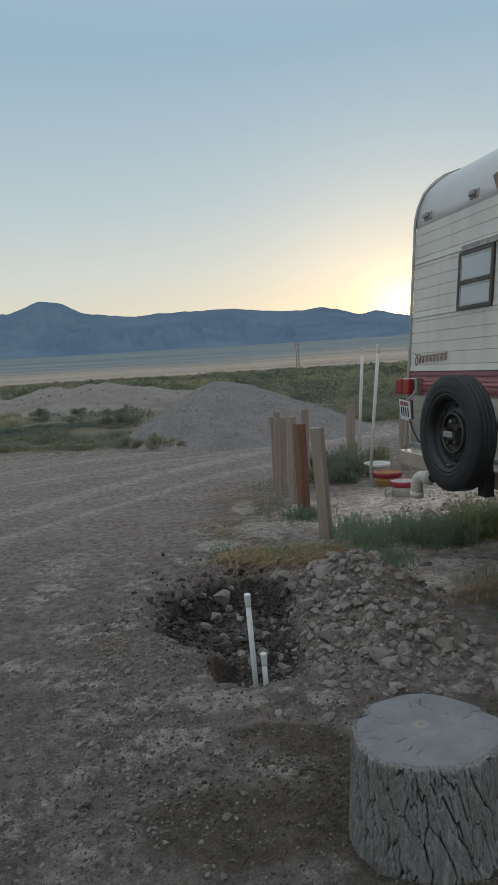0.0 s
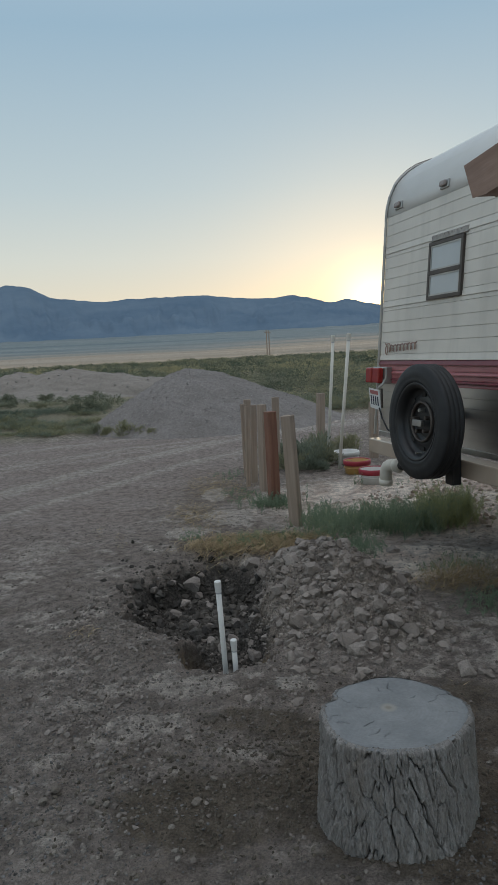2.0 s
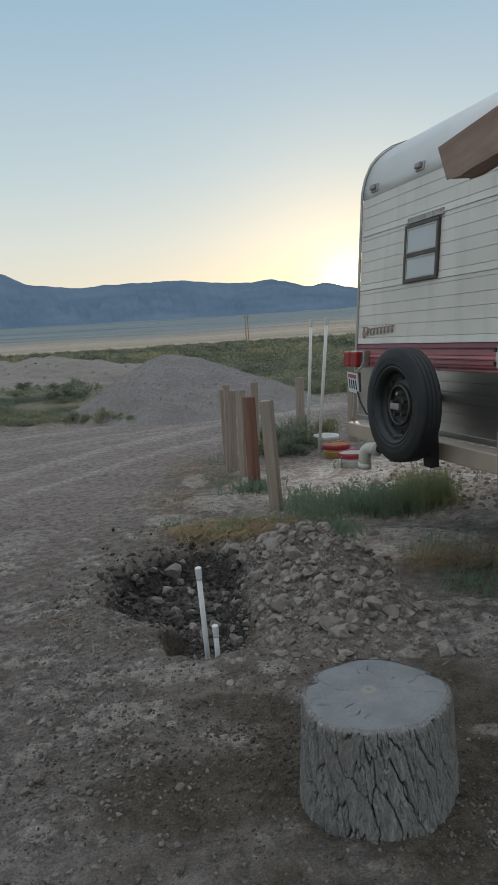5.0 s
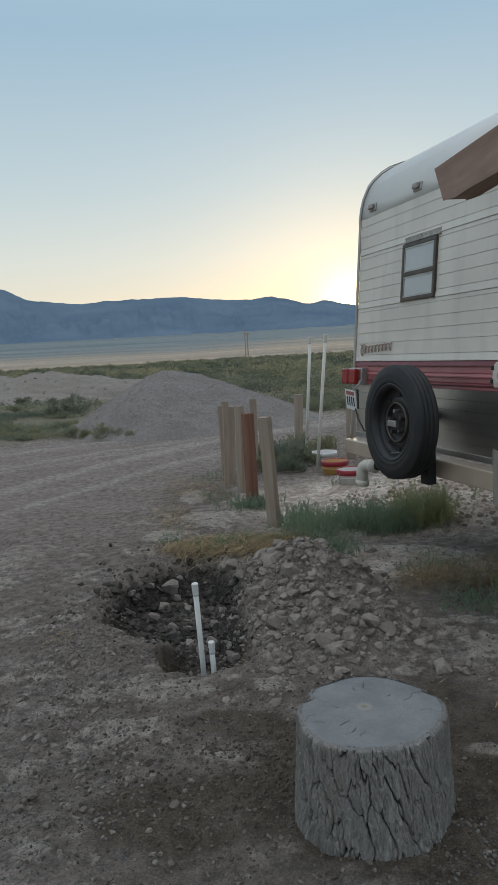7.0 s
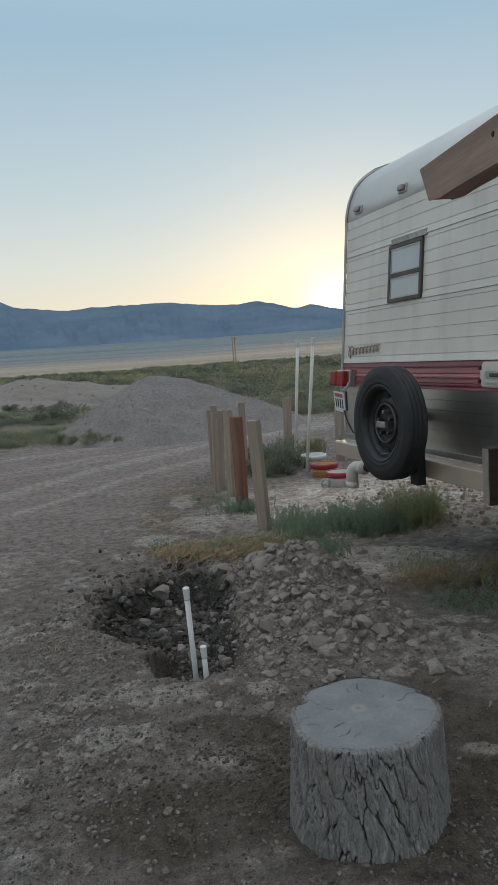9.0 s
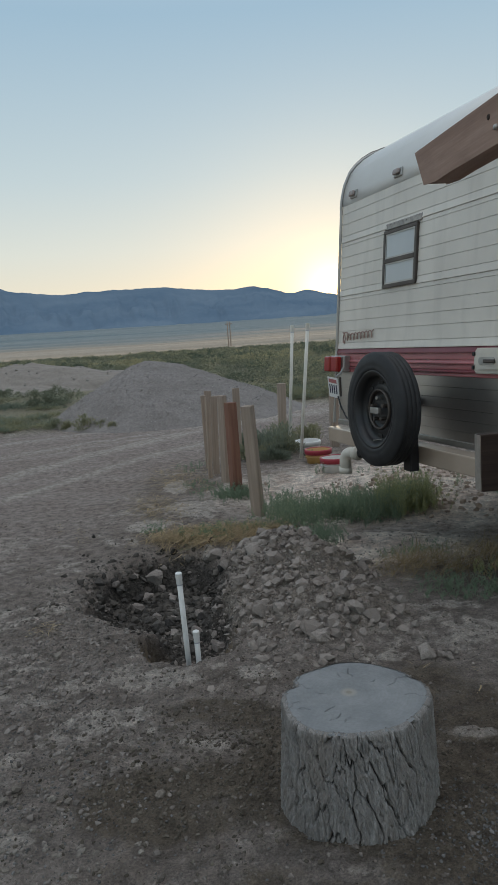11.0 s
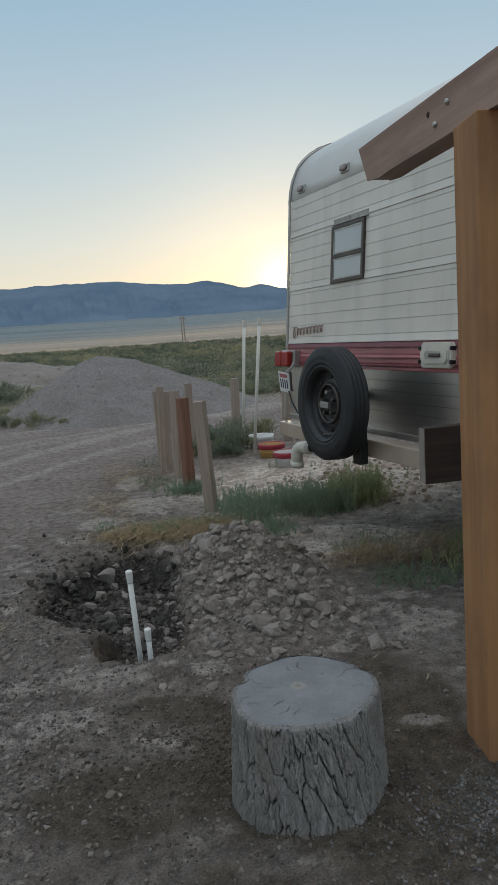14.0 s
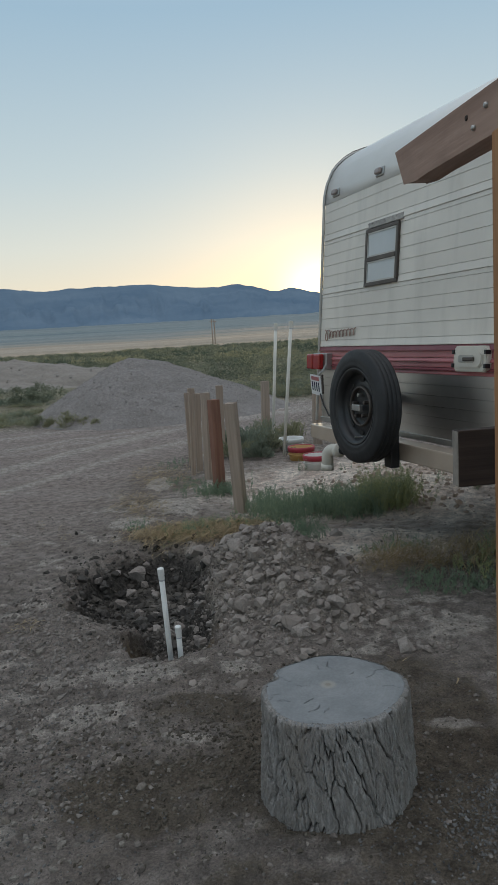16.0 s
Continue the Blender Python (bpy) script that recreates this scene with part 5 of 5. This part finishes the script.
# ---- plants ----
class Leaves:
    """Collects blades and leaves of one patch of plants."""
    def __init__(self):
        self.v, self.f, self.tone = [], [], []

    def blade(self, p, way, length, width, bend, tone, segments=3):
        side = way.cross(Vector((0.3, 0.2, 1))).normalized() if abs(way.z) < 0.95 else Vector((1, 0, 0))
        k0 = len(self.v)
        at = p.copy()
        for k in range(segments):
            w = width * (1 - k / segments) * 0.5
            self.v += [at - side * w, at + side * w]
            way = (way + bend).normalized()
            at = at + way * (length / segments)
        self.v += [at, at]
        for k in range(segments):
            a = k0 + 2 * k
            self.f += [(a, a + 1, a + 3), (a, a + 3, a + 2)] if k < segments - 1 else [(a, a + 1, a + 2)]
        self.tone += [tone] * (2 * segments + 2)

    def leaf(self, p, way, size, tone, rng, slim=0.32):
        side = Vector((rng.uniform(-1, 1), rng.uniform(-1, 1), rng.uniform(-1, 1))).cross(way).normalized() * size * slim
        k = len(self.v)
        self.v += [p, p + way * size * 0.5 + side, p + way * size, p + way * size * 0.5 - side]
        self.f += [(k, k + 1, k + 2), (k, k + 2, k + 3)]
        self.tone += [tone] * 4

    def make(self, name, material, label, category, kind="stuff", parent=None):
        me = raw(name, np.array([tuple(v) for v in self.v]), np.array(self.f), material)
        attribute(me, "tone", self.tone[:len(me.vertices)])
        ob = new(name, me)
        ob.parent = parent
        return tagged(ob, label, category, kind=kind)


def upright(rng, lean):
    return Vector((rng.gauss(0, lean), rng.gauss(0, lean), 1)).normalized()


def weed(L, x, y, h, rng, stems=9, spread=0.07, tone=None):
    tone = rng.random() * 0.7 if tone is None else tone
    for _ in range(stems):
        px, py = x + rng.gauss(0, spread), y + rng.gauss(0, spread)
        p = Vector((px, py, hz(px, py) - 0.01))
        way = upright(rng, 0.30)
        ln = h * rng.uniform(0.55, 1.1)
        L.blade(p, way, ln, 0.004, Vector((rng.gauss(0, 0.08), rng.gauss(0, 0.08), 0)), tone, 2)
        for k in range(int(ln / 0.006)):
            f = rng.uniform(0.12, 1.0)
            q = p + way * ln * f
            lw = Vector((rng.gauss(0, 0.6), rng.gauss(0, 0.6), 0.9)).normalized()
            L.leaf(q, lw, rng.uniform(0.014, 0.036) * (1.15 - 0.5 * f), min(1, max(0, tone * 0.6 + rng.random() * 0.4)), rng, 0.12)


def straw(L, x, y, rng, n=10, spread=0.12, flat=0.2, ln=(0.07, 0.26)):
    for _ in range(n):
        px, py = x + rng.gauss(0, spread), y + rng.gauss(0, spread)
        p = Vector((px, py, hz(px, py) + rng.uniform(0.005, 0.055)))
        a = rng.uniform(0, 6.28)
        way = Vector((math.cos(a), math.sin(a), abs(rng.gauss(0, flat)))).normalized()
        L.blade(p, way, rng.uniform(*ln), rng.uniform(0.004, 0.009), Vector((rng.gauss(0, 0.22), rng.gauss(0, 0.22), -0.12)), rng.random(), 4)


def spread_over(rng, n, cx, cy, rx, ry, turn=0.0):
    out = []
    c, s = math.cos(radians(turn)), math.sin(radians(turn))
    while len(out) < n:
        u, v = rng.uniform(-1, 1), rng.uniform(-1, 1)
        if u * u + v * v < 1 - 0.6 * rng.random():
            out.append((cx + u * rx * c - v * ry * s, cy + u * rx * s + v * ry * c))
    return out


rng = random.Random(5)
L = Leaves()
for x, y in spread_over(rng, 70, 1.12, 5.30, 0.36, 0.42, -10):
    weed(L, x, y, rng.uniform(0.12, 0.23), rng, 7)
for x, y in spread_over(rng, 70, 1.62, 5.22, 0.36, 0.22, -10):
    weed(L, x, y, rng.uniform(0.16, 0.28), rng, 8)
for x, y in spread_over(rng, 46, 1.95, 5.20, 0.22, 0.18, -10):
    weed(L, x, y, rng.uniform(0.20, 0.33), rng, 9, 0.06, rng.uniform(0.85, 1.4))
for x, y in spread_over(rng, 26, 1.02, 4.58, 0.20, 0.16):
    weed(L, x, y, rng.uniform(0.09, 0.16), rng, 7, tone=0.15)
L.make("weed_patch", WEED, "patch of low green leafy weeds by the stakes", "weeds")
L = Leaves()
for x, y in spread_over(rng, 40, 0.45, 4.98, 0.52, 0.16):
    weed(L, x, y, rng.uniform(0.05, 0.10), rng, 6, tone=rng.uniform(0.4, 1.2))
for x, y in spread_over(rng, 30, 0.62, 6.22, 0.24, 0.16):
    weed(L, x, y, rng.uniform(0.08, 0.16), rng, 7, tone=0.2)
for x, y in ((0.26, 6.45), (0.36, 6.62), (0.18, 6.75), (-0.13, 5.20), (-0.09, 5.17), (-0.11, 5.14), (0.42, 6.75), (0.30, 6.9), (0.25, 7.6), (0.15, 7.9), (0.30, 8.0)):
    weed(L, x, y, rng.uniform(0.05, 0.10), rng, 9, 0.05, 0.2)
for x, y in spread_over(rng, 26, 1.72, 3.38, 0.30, 0.12, -12):
    weed(L, x, y, rng.uniform(0.05, 0.10), rng, 6, tone=0.25)
for x, y in spread_over(rng, 16, 2.10, 3.55, 0.30, 0.30, -30):
    weed(L, x, y, rng.uniform(0.10, 0.20), rng, 6, tone=rng.uniform(0.6, 1.3))
for x, y in spread_over(rng, 10, 1.62, 4.10, 0.20, 0.06, -10):
    weed(L, x, y, rng.uniform(0.04, 0.08), rng, 6, tone=0.7)
for x, y in ((2.15, 6.3), (2.35, 6.1), (1.95, 6.6), (2.55, 5.6), (2.25, 5.55), (1.55, 6.9), (2.75, 5.3)):
    weed(L, x, y, rng.uniform(0.07, 0.14), rng, 5, 0.03, 0.5)
L.make("low_weeds", WEED, "scattered small green weeds on the dirt", "weeds")
L = Leaves()
for x, y in spread_over(rng, 230, 0.42, 4.94, 0.60, 0.24, -6):
    straw(L, x, y, rng, 18, 0.07, 0.07, (0.05, 0.2))
for x, y in spread_over(rng, 120, -0.10, 5.95, 0.24, 0.7, 10):
    straw(L, x, y, rng, 5, 0.07, 0.1, (0.03, 0.12))
for x, y in spread_over(rng, 150, 0.10, 7.2, 0.34, 0.9, 10):
    straw(L, x, y, rng, 6, 0.09, 0.1, (0.03, 0.12))
for x, y in ((-0.62, 3.36), (-0.60, 3.33), (-0.57, 3.35), (-0.65, 5.05), (-0.7, 5.3), (-0.9, 5.5)):
    straw(L, x, y, rng, 14, 0.035, 0.15, (0.02, 0.07))
L.make("straw_patch", STRAW, "trampled dry straw between the pit and the stakes", "straw")
L = Leaves()
for x, y in spread_over(rng, 100, 1.60, 3.78, 0.32, 0.18, -20):
    straw(L, x, y, rng, 8, 0.06, 0.45, (0.05, 0.22))
for x, y in spread_over(rng, 90, 2.10, 3.75, 0.35, 0.3, -30):
    straw(L, x, y, rng, 8, 0.08, 0.9, (0.06, 0.2))
for x, y in ((1.24, 2.33), (1.35, 2.45), (1.12, 2.52), (1.45, 2.75)):
    straw(L, x, y, rng, 2, 0.05, 0.05, (0.05, 0.13))
L.make("dry_grass", STRAW, "dry yellow grass and straw tussock by the porch", "grass")


def bush_cloud(name, groups, material, label, category, seed):
    """Bushes of leafy puffs with uneven crowns. Each group: rows of x, y, spread, height, then leaves a bush, leaf size and slimness."""
    rs = np.random.RandomState(seed)
    V, T = [], []
    for rows, n, size, slim in groups:
        rows = np.asarray(rows, float)
        N = len(rows)
        x, y, R, h = (rows[:, k][:, None] for k in range(4))
        z = height(rows[:, 0], rows[:, 1])[:, None]
        px, py = rs.normal(0, 0.42, (N, 9)), rs.normal(0, 0.42, (N, 9))
        pz, ps = rs.uniform(0.25, 0.85, (N, 9)), rs.uniform(0.12, 0.30, (N, 9))
        k = rs.randint(0, 9, (N, n))
        pick = np.arange(N)[:, None], k
        qx = R * (px[pick] + ps[pick] * rs.normal(0, 1, (N, n)))
        qy = R * (py[pick] + ps[pick] * rs.normal(0, 1, (N, n)))
        low = 1 - 0.35 * np.hypot(px[pick], py[pick])
        qz = np.clip(h * (pz[pick] * low + 0.16 * rs.normal(0, 1, (N, n))), 0.02, None)
        way = np.stack([qx + 0.15 * R * rs.normal(0, 1, (N, n)), qy + 0.15 * R * rs.normal(0, 1, (N, n)), h * rs.uniform(0.2, 1.5, (N, n)) * (1 if slim < 0.2 else 0.5)], -1)
        way /= np.linalg.norm(way, axis=-1, keepdims=True)
        side = np.cross(rs.normal(0, 1, (N, n, 3)), way)
        side /= np.linalg.norm(side, axis=-1, keepdims=True) + 1e-9
        s = (size * rs.uniform(0.6, 1.35, (N, n)))[..., None]
        p = np.stack([x + qx, y + qy, z + qz], -1)
        V.append(np.stack([p, p + way * s * 0.5 + side * s * slim, p + way * s, p + way * s * 0.5 - side * s * slim], 2).reshape(-1, 3))
        tone = np.clip(0.9 * rs.rand(N, 1) + 1.1 * vnoise(rows[:, 0] / 3.5, rows[:, 1] / 3.5, 71)[:, None] - 0.5 + rs.normal(0, 0.08, (N, n)), 0, 1)
        T.append(np.repeat(tone.ravel(), 4))
    V, T = np.vstack(V), np.concatenate(T)
    me = raw(name, V, np.arange(len(V)).reshape(-1, 4), material)
    attribute(me, "tone", T[:len(me.vertices)])
    return tagged(new(name, me), label, category, kind="stuff")


bush_cloud("sage_bushes", [([(1.28, 8.2, 0.20, 0.26), (1.08, 8.45, 0.22, 0.30), (1.45, 8.95, 0.22, 0.32), (1.28, 8.65, 0.24, 0.33), (0.98, 8.05, 0.16, 0.20), (1.2, 7.85, 0.14, 0.18), (1.9, 9.3, 0.2, 0.25), (0.85, 8.7, 0.2, 0.26), (1.42, 8.3, 0.16, 0.22)], 1000, 0.055, 0.12),
                           ([(1.62, 7.72, 0.06, 0.14)], 300, 0.04, 0.12)], SAGE, "grey-green sage bushes behind the stakes", "bush", 61)
bush_cloud("mound_bushes", [([(-1.62, 12.55, 0.20, 0.28), (-1.32, 12.45, 0.12, 0.18), (-2.0, 12.9, 0.12, 0.18), (-1.1, 12.3, 0.10, 0.14), (-2.35, 13.2, 0.2, 0.2)], 700, 0.05, 0.14)], SAGE, "small grey sage bushes at the foot of the mound", "bush", 62)

spots, tall = [], []
for _ in range(900):
    x, y = rng.uniform(-10.5, -2.2), rng.uniform(13.2, 20)
    if y < 13.3 - 0.12 * (x + 2.4) or (x > -3.2 and y > 16.0):
        continue
    if vnoise(np.array([x / 1.1]), np.array([y / 0.8]), 37)[0] < 0.36:
        continue
    (tall if rng.random() < 0.07 else spots).append((x, y, rng.uniform(0.18, 0.36), rng.uniform(0.06, 0.16)))
bush_cloud("verge_weeds", [(spots, 230, 0.045, 0.16), ([(x, y, r * 0.8, h * 1.7) for x, y, r, h in tall], 420, 0.05, 0.14)], SAGE, "green weeds and low brush along the far verge", "weeds", 63)
bush_cloud("bank_bushes", [([(-6.6, 23.2, 0.5, 0.28), (-8.9, 23.0, 0.5, 0.31), (-4.1, 23.6, 0.55, 0.31), (-3.1, 20.0, 0.6, 0.43), (-3.6, 18.6, 0.5, 0.34), (-9.6, 21.5, 0.7, 0.43), (-8.4, 24.4, 0.4, 0.31), (-7.3, 24.3, 0.35, 0.34), (-6.0, 24.4, 0.3, 0.31), (-9.0, 19.5, 0.7, 0.31), (-7.4, 20.6, 0.5, 0.25), (-5.3, 21.0, 0.5, 0.25), (-5.0, 23.0, 0.5, 0.28), (-7.7, 22.6, 0.5, 0.28)], 900, 0.065, 0.22)], SAGEFAR, "yellow-green brush round the old spoil bank", "bush", 64)

spots = []
for _ in range(420):
    x, y = rng.uniform(2.0, 11), rng.uniform(14.2, 18.5)
    if y > 15.0 + 0.12 * x:
        spots.append((x, y, rng.uniform(0.2, 0.4), rng.uniform(0.12, 0.3)))
bush_cloud("track_weeds", [(spots, 230, 0.055, 0.16)], SAGE, "green weeds beyond the dirt track", "weeds", 66)

# brush over the plain, thinning out far away
close, far = [], []
while len(close) + len(far) < 4200:
    r = 15 + 112 * rng.random() ** 0.75
    a = radians(rng.uniform(-42, 42))
    x, y = r * math.sin(a), r * math.cos(a)
    if y < 14.9 + 0.16 * x and x > -2.6 or y < 19 and x < -2.2 or y < 14:
        continue
    if abs(x + 0.4) < 2.8 and abs(y - 14.2) < 2.5 or abs(x + 6.3) < 5.0 and abs(y - 27.3) < 2.6 or -11 < x < -2 and y < 26:
        continue
    if vnoise(np.array([x / 5.0]), np.array([y / 5.0]), 33)[0] < 0.25 and rng.random() < 0.7:
        continue
    (close if r < 42 else far).append((x, y, rng.uniform(0.4, 1.05), rng.uniform(0.25, 0.75) if r > 22 else rng.uniform(0.2, 0.45)))
bush_cloud("sagebrush_plain", [(close, 430, 0.062, 0.26), (far, 120, 0.13, 0.34)], SAGEFAR, "wide plain of grey-green and yellow sagebrush", "brush", 65)


# ---- power line far off ----
def utility_pole(x, y, h, spread):
    t = empty("utility_pole", pose(x, y, hz(x, y)), "distant bare wooden power pole on the plain", "pole", "power line")
    part("mast", sweep([(0, 0, -0.5), (0, 0, h)], [0.20, 0.13], 8), WEATHERED, t)
    part("mast", sweep([(spread, 0.5, -0.5), (spread, 0.5, h * 0.98)], [0.20, 0.13], 8), WEATHERED, t)
    part("crossarm", box(-0.6, spread + 0.6, -0.1, 0.6, h - 0.9, h - 0.7), WEATHERED, t)


utility_pole(13.75, 208.7, 7.4, 0.75)
